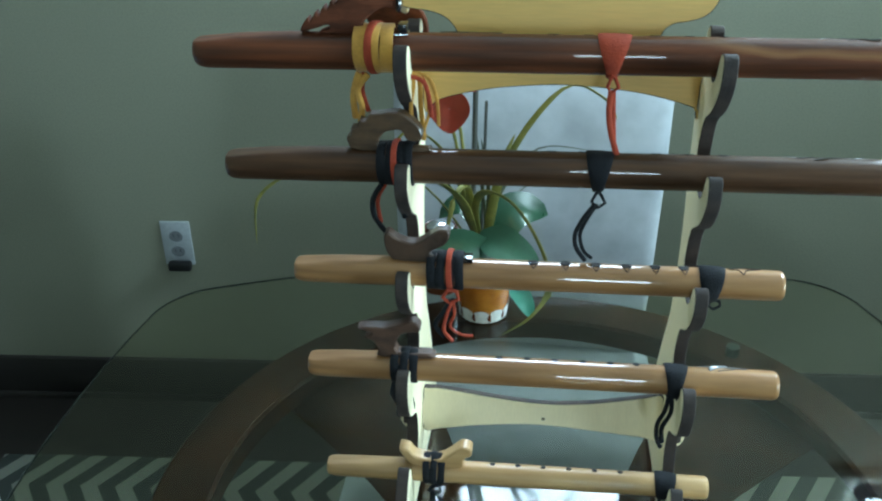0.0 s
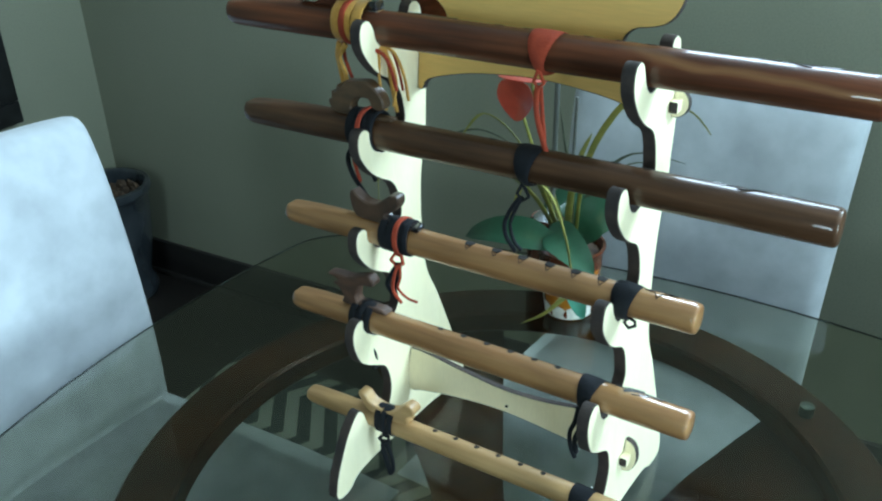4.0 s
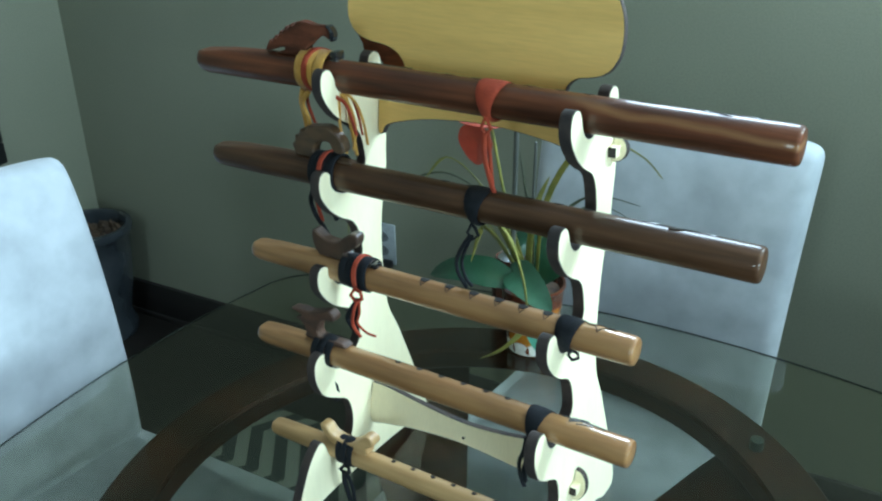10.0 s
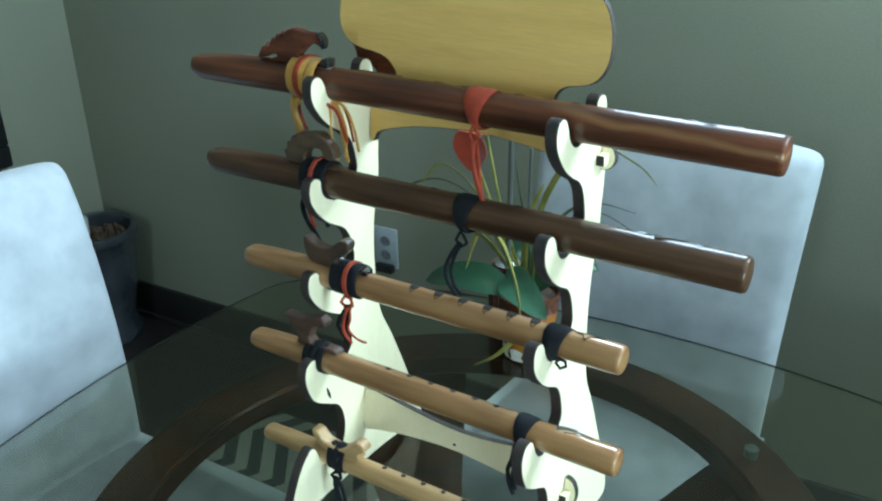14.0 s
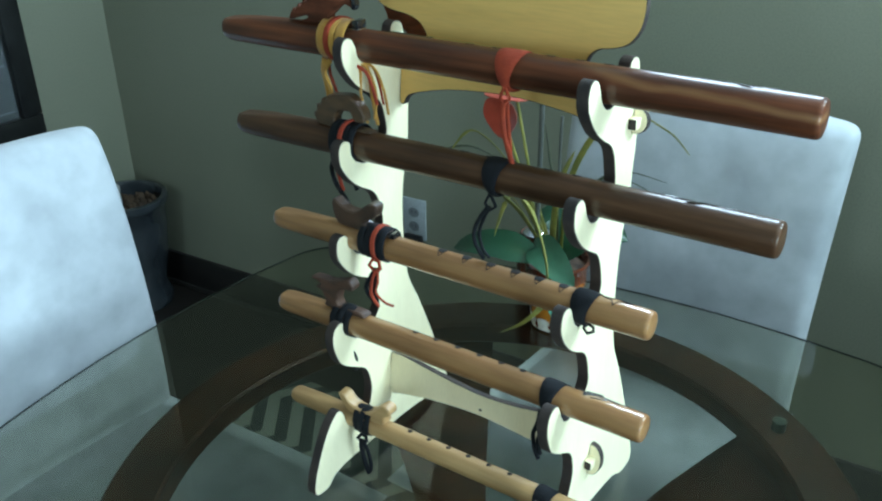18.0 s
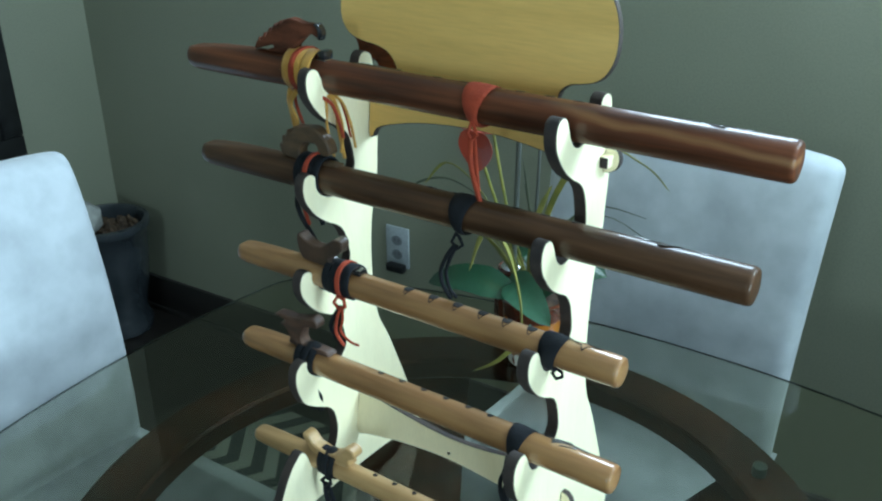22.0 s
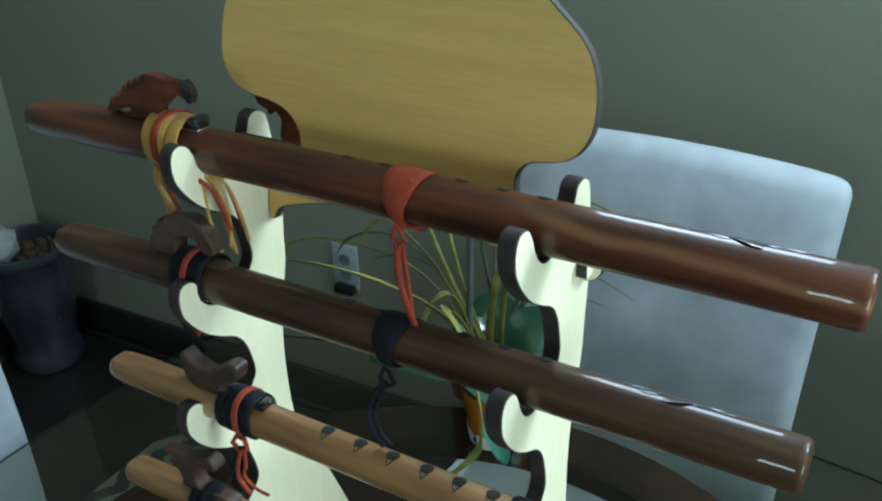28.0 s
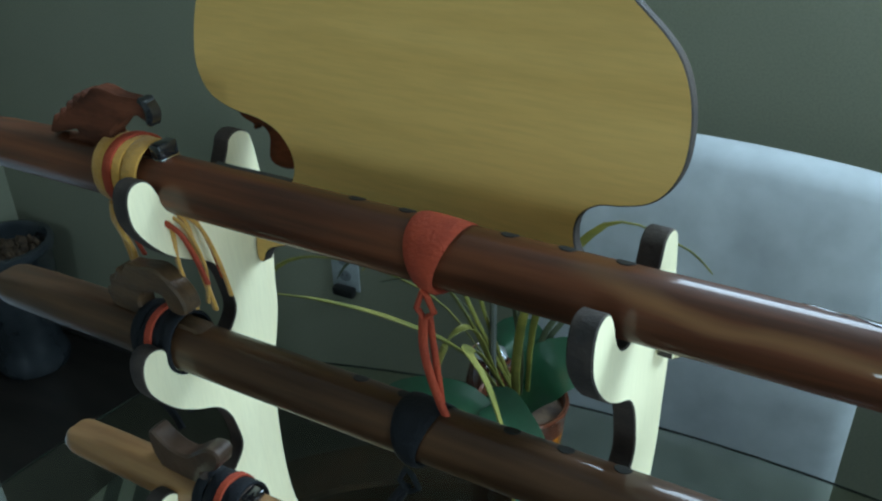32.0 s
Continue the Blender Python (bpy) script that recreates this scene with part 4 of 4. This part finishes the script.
for pts, mt, rr in (([(-0.097, -0.016, -0.021), (-0.106, -0.017, -0.036), (-0.112, -0.016, -0.050), (-0.104, -0.014, -0.064)], "leather_navy", 0.0024), ([(-0.096, -0.0165, -0.021), (-0.101, -0.018, -0.036), (-0.104, -0.017, -0.054), (-0.096, -0.015, -0.068)], "leather_red", 0.0018), ([(-0.095, -0.0155, -0.021), (-0.094, -0.017, -0.036), (-0.098, -0.0165, -0.050), (-0.088, -0.015, -0.060), (-0.076, -0.015, -0.061)], "leather_red", 0.0014), ([(-0.095, -0.014, -0.021), (-0.100, -0.014, -0.040), (-0.107, -0.013, -0.062)], "leather_navy", 0.0022)):
    cord(f3, pts, rr, mt)
band(f3, 0.0143, 0.141, 0.024, 0.013, "leather_navy", "broad black leather band")
bm = bmesh.new()
sweep(bm, [(0.145, -0.004, -0.0155), (0.141, -0.005, -0.0205), (0.146, -0.006, -0.0245), (0.152, -0.006, -0.0205), (0.151, -0.005, -0.0165)], 0.0016, 8, (0, 1, 0), closed=True)
part("knot", bm, "leather_navy", f3)
for hx in [-0.0215, 0.0080, 0.0360, 0.0640, 0.0900, 0.1160]:
    burnt_line(f3, 0.0143, [(hx - 0.0035, 8), (hx + 0.0005, 33), (hx + 0.0035, 8)], 0.0004, label="small burnt pointed mark")
burnt_line(f3, 0.0143, [(0.156, -8), (0.165, -2), (0.1685, 24), (0.1715, -2), (0.185, -14), (0.1735, -20), (0.1695, -44), (0.165, -19)], 0.00055, True, "burnt four-pointed star outline")

# fourth flute, tan
f4 = flute("tan cherry flute with small finger holes and black leather ties", "tan", -0.239, 0.215, -0.0195, 0.9465, 0.0143, [-0.050, -0.023, 0.004, 0.031, 0.057, 0.082], 0.0032, 0.075, 0.0, 15)
block(f4, [(-0.1869, 0.0459), (-0.1721, 0.0482), (-0.1609, 0.0478), (-0.1451, 0.0525), (-0.1329, 0.056), (-0.1264, 0.0513), (-0.1276, 0.0448), (-0.1409, 0.0429), (-0.1478, 0.0368), (-0.1485, 0.0200), (-0.118, 0.0195), (-0.116, 0.0140), (-0.1654, 0.0140), (-0.1674, 0.0223), (-0.1727, 0.032), (-0.1805, 0.036), (-0.1724, 0.041)], 0.014, "bird_rust", "dark brown carved wooden block with a notched tail")
strap(f4, 0.0143, -0.142, 0.026, 3, "leather_navy", "wound black leather tie", top=0.004)
cord(f4, [(-0.150, -0.010, -0.013), (-0.153, -0.008, -0.028), (-0.148, -0.003, -0.046), (-0.150, 0.004, -0.064)], 0.0046, "leather_navy")
cord(f4, [(-0.142, -0.008, -0.013), (-0.140, -0.004, -0.030), (-0.138, 0.002, -0.050), (-0.142, 0.008, -0.070)], 0.0040, "leather_navy")
band(f4, 0.0143, 0.119, 0.023, 0.012, "leather_navy", "broad black leather band", knot=-120)
for pts in ([(0.113, -0.015, -0.010), (0.111, -0.016, -0.026), (0.106, -0.015, -0.042), (0.107, -0.014, -0.060), (0.112, -0.014, -0.072)], [(0.116, -0.0145, -0.010), (0.117, -0.015, -0.028), (0.111, -0.014, -0.048), (0.113, -0.013, -0.066)]):
    cord(f4, pts, 0.0023, "leather_navy")
for a, c, rr in (((0.150, 8), (0.162, 2), 0.0009), ((0.160, 30), (0.172, 4), 0.0030), ((0.162, 16), (0.178, 2), 0.0034), ((0.170, 2), (0.196, 16), 0.0011), ((0.168, 34), (0.184, 18), 0.0007), ((0.170, -10), (0.196, 10), 0.0009)):
    burnt_line(f4, 0.0143, [(a[0] - 0.010, a[1] - 30), (c[0] - 0.010, c[1] - 30)], (rr, 0.0005), label="burnt arrow stroke", material="burnt_gloss")

# fifth flute, small and pale
f5 = flute("small pale maple flute with a curled pale block", "pale", -0.226, 0.165, -0.031, 0.8225, 0.0117, [-0.053, -0.027, -0.001, 0.025, 0.051, 0.077], 0.0028, 0.065, 0.0, 12)
block(f5, [(-0.1484, 0.033), (-0.1384, 0.0317), (-0.1309, 0.0232), (-0.1075, 0.0209), (-0.0946, 0.0301), (-0.0844, 0.0388), (-0.0753, 0.0369), (-0.0745, 0.0289), (-0.0829, 0.0228), (-0.0864, 0.0114), (-0.1309, 0.0114), (-0.1425, 0.0204)], 0.016, "pale", "pale carved wooden block with curled ends")
strap(f5, 0.0117, -0.113, 0.022, 3, "leather_navy", "wound black leather tie", top=0.009)
bm = bmesh.new()
sweep(bm, [(-0.112, -0.013, -0.008), (-0.118, -0.0135, -0.015), (-0.112, -0.014, -0.019), (-0.105, -0.0135, -0.015), (-0.106, -0.013, -0.009)], 0.0022, 8, (0, 1, 0), closed=True)
part("knot", bm, "leather_navy", f5)
cord(f5, [(-0.113, -0.013, -0.017), (-0.114, -0.013, -0.030), (-0.110, -0.013, -0.048), (-0.108, -0.010, -0.066)], 0.0030, "leather_navy")
cord(f5, [(-0.111, -0.0125, -0.017), (-0.104, -0.013, -0.032), (-0.102, -0.012, -0.050), (-0.105, -0.010, -0.062)], 0.0022, "leather_navy")
band(f5, 0.0117, 0.122, 0.022, 0.014, "leather_navy", "broad black leather band")
cord(f5, [(0.117, -0.012, -0.008), (0.116, -0.013, -0.024), (0.113, -0.012, -0.044)], 0.0022, "leather_navy")

# ---- plants on the table ----
def leaf(base, mid, tip, width, material, plant, name="leaf", fold=0.12, label="", seg=12, face=(0, 0.15, 1)):
    """A thin bent leaf with a keel, from base over mid to tip."""
    pts = [Vector(p) for p in (base, mid, tip)]
    spine = []
    for i in range(seg + 1):
        u = i / seg
        spine.append((1 - u) ** 2 * pts[0] + 2 * u * (1 - u) * (2 * pts[1] - (pts[0] + pts[2]) / 2) + u * u * pts[2])
    bm = bmesh.new()
    rows = []
    for i, p in enumerate(spine):
        u = i / seg
        t = (spine[min(i + 1, seg)] - spine[max(i - 1, 0)]).normalized()
        side = t.cross(Vector(face))
        side = side.normalized() if side.length > 1e-3 else Vector((1, 0, 0))
        up = side.cross(t).normalized()
        w = width * (min(1, 0.35 + 2.2 * u) * (1 - u ** 3.2) ** 0.7 + 0.01)
        rows.append([[bm.verts.new(p + side * (w * s) + up * (fold * w * abs(s) + d)) for s in (-1, -0.5, 0, 0.5, 1)] for d in (0.0004, -0.0004)])
    for a, b in zip(rows, rows[1:]):
        for d in (0, 1):
            for j in range(4):
                bm.faces.new((a[d][j], a[d][j + 1], b[d][j + 1], b[d][j]))
        for j in (0, 4):
            bm.faces.new((a[0][j], b[0][j], b[1][j], a[1][j]))
    return part(name, bm, material, plant, label)


PX, PY = -0.095, 0.385
plant = thing("potted_plant", "orange painted pot with strap leaves and red flowers", "plant", m=pose(PX, PY, TABLE))
part("pot", lathe(bmesh.new(), [(0.030, 0.0005), (0.034, 0.002), (0.0355, 0.018), (0.0355, 0.0182), (0.0395, 0.045), (0.044, 0.075), (0.0448, 0.082)], 40), "pot_orange", plant, "orange glazed pot")
part("pot_rim", lathe(bmesh.new(), [(0.0448, 0.0822), (0.047, 0.105), (0.0495, 0.110), (0.0485, 0.113), (0.045, 0.112), (0.042, 0.098)], 40, close=False), "pot_brown", plant, "dark brown glazed rim")
bm = bmesh.new()
n = 80
lo, hi = [], []
for j in range(n):
    a = 2 * math.pi * j / n
    h = 0.0185 + 0.006 * (abs(math.sin(5 * a)) ** 0.6)
    rr = lambda z: 0.0340 + (z - 0.002) * 0.13 + 0.0008
    lo.append(bm.verts.new((rr(0.003) * math.cos(a), rr(0.003) * math.sin(a), 0.003)))
    hi.append(bm.verts.new((rr(h) * math.cos(a), rr(h) * math.sin(a), h)))
for j in range(n):
    bm.faces.new((lo[j], lo[(j + 1) % n], hi[(j + 1) % n], hi[j]))
part("painted_band", bm, "pot_white", plant, "white scalloped band round the foot")
for k in range(10):
    a = 2 * math.pi * (k + 0.0) / 10
    bm = bmesh.new()
    sweep(bm, [((0.0340 + z * 0.13 + 0.0012) * math.cos(a + da), (0.0340 + z * 0.13 + 0.0012) * math.sin(a + da), z) for z, da in ((0.006, 0.05), (0.012, 0.0), (0.019, 0.03))], [(0.0015, 0.0008), (0.003, 0.0008), (0.0012, 0.0008)], 6, (math.cos(a), math.sin(a), 0))
    part("painted_spot", bm, "pot_brown", plant)
part("soil", lathe(bmesh.new(), [(0.0425, 0.098), (0.03, 0.103), (0.004, 0.105)], 24), "soil", plant)


def blade(points, width, material, name="strap_leaf", label=""):
    """A narrow keeled leaf along a smooth spine, broadest in its lower half."""
    spine = curve_points(points, 5, closed=False)
    k = len(spine) - 1
    bm = bmesh.new()
    rows = []
    for i, p in enumerate(spine):
        u = i / k
        t = (spine[min(i + 1, k)] - spine[max(i - 1, 0)]).normalized()
        side = t.cross(Vector((0.25, 0.6, 0.75))).normalized()
        up = side.cross(t).normalized()
        w = width * (min(1, 0.45 + 2.0 * u) * (1 - u ** 3) ** 0.8 + 0.02)
        rows.append([[bm.verts.new(p + side * (w * q) + up * (0.35 * w * abs(q) + d)) for q in (-1, 0, 1)] for d in (0.0004, -0.0004)])
    for c, e in zip(rows, rows[1:]):
        for d in (0, 1):
            for j in (0, 1):
                bm.faces.new((c[d][j], c[d][j + 1], e[d][j + 1], e[d][j]))
        for j in (0, 2):
            bm.faces.new((c[0][j], e[0][j], e[1][j], c[1][j]))
    return part(name, bm, material, plant, label)


BLADES = [
    ("leaf_strap", 0.0042, ((0.004, 0, 0.10), (0.030, -0.030, 0.255), (0.097, -0.045, 0.362), (0.150, -0.010, 0.340), (0.172, 0.025, 0.300))),
    ("leaf_strap", 0.0040, ((-0.010, 0, 0.10), (-0.080, -0.015, 0.205), (-0.170, -0.020, 0.232), (-0.262, -0.024, 0.222), (-0.318, -0.024, 0.180), (-0.326, -0.024, 0.110))),
    ("leaf_strap", 0.0062, ((0.0, -0.010, 0.10), (-0.008, -0.070, 0.205), (0.012, -0.132, 0.258), (0.047, -0.160, 0.254), (0.080, -0.184, 0.210), (0.092, -0.202, 0.168), (0.072, -0.216, 0.136), (0.038, -0.218, 0.110))),
    ("leaf_strap", 0.0058, ((-0.004, -0.012, 0.10), (-0.012, -0.045, 0.175), (-0.020, -0.070, 0.235), (-0.034, -0.095, 0.225), (-0.042, -0.108, 0.180))),
    ("leaf_strap", 0.0056, ((0.002, -0.014, 0.10), (0.008, -0.035, 0.170), (0.022, -0.045, 0.250), (0.040, -0.040, 0.300))),
    ("leaf_strap", 0.0040, ((-0.006, -0.008, 0.10), (-0.026, -0.050, 0.215), (-0.050, -0.080, 0.290), (-0.088, -0.095, 0.320), (-0.120, -0.100, 0.285))),
    ("leaf_strap", 0.0072, ((-0.006, -0.010, 0.10), (-0.020, -0.080, 0.210), (-0.050, -0.140, 0.272), (-0.098, -0.180, 0.302), (-0.145, -0.200, 0.308))),
    ("leaf_grey", 0.0030, ((-0.004, 0, 0.10), (-0.055, -0.035, 0.235), (-0.110, -0.050, 0.276), (-0.165, -0.055, 0.262), (-0.190, -0.055, 0.232))),
    ("leaf_grey", 0.0028, ((-0.008, 0.004, 0.10), (-0.045, -0.015, 0.205), (-0.100, -0.025, 0.240), (-0.158, -0.025, 0.222))),
    ("leaf_grey", 0.0032, ((0.0, 0.010, 0.10), (0.018, 0.015, 0.195), (0.070, 0.028, 0.252), (0.138, 0.045, 0.246))),
    ("leaf_grey", 0.0032, ((0.0, 0.012, 0.10), (0.020, 0.025, 0.185), (0.072, 0.050, 0.232), (0.135, 0.085, 0.192))),
    ("leaf_grey", 0.0030, ((0.004, 0.014, 0.10), (0.026, 0.035, 0.155), (0.064, 0.070, 0.182), (0.100, 0.095, 0.166))),
    ("leaf_grey", 0.0030, ((0.002, 0.004, 0.10), (-0.004, -0.010, 0.210), (-0.016, -0.022, 0.320))),
    ("leaf_grey", 0.0034, ((-0.002, -0.004, 0.10), (0.006, -0.020, 0.200), (-0.004, -0.035, 0.290))),
]
for leaf_kind, half, spine in BLADES:
    blade([Vector(p) for p in spine], half, leaf_kind)
for b, m_, t_, w, mt, fc in (((0.024, -0.085, 0.150), (-0.045, -0.100, 0.164), (-0.112, -0.105, 0.140), 0.022, "leaf_dark", (0, -0.75, 0.75)), ((-0.002, -0.070, 0.163), (0.038, -0.098, 0.166), (0.082, -0.104, 0.134), 0.024, "leaf_green", (0, -0.75, 0.75)), ((0.040, -0.088, 0.112), (0.060, -0.106, 0.095), (0.072, -0.108, 0.066), 0.013, "leaf_teal", (0.2, -1, 0.5)), ((-0.002, -0.012, 0.098), (0.034, 0.012, 0.160), (0.088, 0.048, 0.142), 0.030, "leaf_dark", (0.2, -0.9, 0.6)), ((0.0, 0.03, 0.112), (-0.03, 0.05, 0.150), (-0.07, 0.045, 0.130), 0.024, "leaf_dark", (0, -0.5, 1))):
    leaf(b, m_, t_, w, mt, plant, "broad_leaf", 0.22, "glossy broad green leaf", face=fc)
for x, y, z, s, flat in ((-0.038, -0.103, 0.350, 0.029, 0.15), (-0.034, -0.080, 0.374, 0.038, 1.45)):
    bm = bmesh.new()
    line = curve_points([Vector(p) for p in ((0, -1.05), (0.55, -0.62), (0.88, 0.05), (0.68, 0.72), (0.22, 0.92), (-0.22, 0.92), (-0.68, 0.72), (-0.88, 0.05), (-0.55, -0.62))], 4)
    c, q = math.cos(flat), math.sin(flat)
    rings = []
    for k, d in ((1, 0), (0.6, 0.003), (0.02, 0.005), (0.02, 0.0056), (0.6, 0.0038), (1, 0.001)):
        rings.append([bm.verts.new((x + p.x * s * k, y + d * c - p.y * s * k * q, z + p.y * s * k * c + d * q)) for p in line])
    for a, b in zip(rings, rings[1:] + rings[:1]):
        for i in range(len(line)):
            j = (i + 1) % len(line)
            bm.faces.new((a[i], a[j], b[j], b[i]))
    part("flower", bm, "spathe", plant, "rounded red flower")
    part("stem", sweep(bmesh.new(), curve_points([(0.0, 0.0, 0.10), (x * 0.6, y * 0.5, 0.23), (x * 0.98, y + 0.012, z - 0.012)], 5, closed=False), 0.0022, 7), "leaf_strap", plant)
for x, y, h, thick in ((-0.014, -0.040, 0.47, 0.0036), (-0.004, -0.004, 0.33, 0.0022)):
    part("stake", sweep(bmesh.new(), [(x, y, 0.10), (x + 0.004, y, h)], thick, 8), "stake", plant, "thin grey plant stake")

jar = thing("small_jar", "small dark glossy jar behind the orange pot", "jar", m=pose(-0.165, 0.445, TABLE))
part("jar_body", lathe(bmesh.new(), [(0.022, 0.0005), (0.027, 0.004), (0.030, 0.03), (0.030, 0.075), (0.026, 0.09), (0.023, 0.097), (0.026, 0.106), (0.0245, 0.109), (0.021, 0.106), (0.020, 0.09)], 32), "pot_brown", jar)
part("jar_lid", lathe(bmesh.new(), [(0.0205, 0.1062), (0.021, 0.110), (0.012, 0.116), (0.003, 0.118)], 28), "metal", jar, "bright metal lid")

# ---- floor pot in the corner ----
urn = thing("floor_pot", "large blue-grey glazed floor pot holding bark chips", "pot", m=pose(-1.83, 0.825, 0))
part("pot", lathe(bmesh.new(), [(0.0748, 0.001), (0.0924, 0.006), (0.09856, 0.03), (0.08976, 0.055), (0.08272, 0.075), (0.09152, 0.12), (0.1074, 0.20), (0.1162, 0.28), (0.1197, 0.345), (0.1285, 0.355), (0.132, 0.368), (0.1285, 0.380), (0.1162, 0.382), (0.1091, 0.37), (0.1074, 0.33)], 48), "pot_blue", urn)
part("fill", lathe(bmesh.new(), [(0.1087, 0.335), (0.0704, 0.347), (0.0088, 0.35)], 30), "soil", urn)
rnd = random.Random(7)
for i in range(46):
    a, q = rnd.random() * 6.28, 0.098 * math.sqrt(rnd.random())
    bm = bmesh.new()
    bmesh.ops.create_icosphere(bm, subdivisions=1, radius=0.011 + 0.006 * rnd.random(), matrix=Matrix.Translation((q * math.cos(a), q * math.sin(a), 0.351)) @ Euler((rnd.random() * 3, rnd.random() * 3, 0)).to_matrix().to_4x4() @ Matrix.Diagonal((1.3, 0.9, 0.6, 1)))
    part("bark_chip", bm, "soil", urn)
bm = bmesh.new()
bmesh.ops.create_icosphere(bm, subdivisions=4, radius=0.055)
for v in bm.verts:
    v.co *= 1 + 0.16 * noise.noise(v.co * 38) + 0.08 * noise.noise(v.co * 90)
lump = tagged(new("white_lump", finish("white_lump", bm, "white_clay")), "crumpled white ball resting in the floor pot", "ball")
lump.matrix_world = pose(-1.850, 0.766, 0.395)
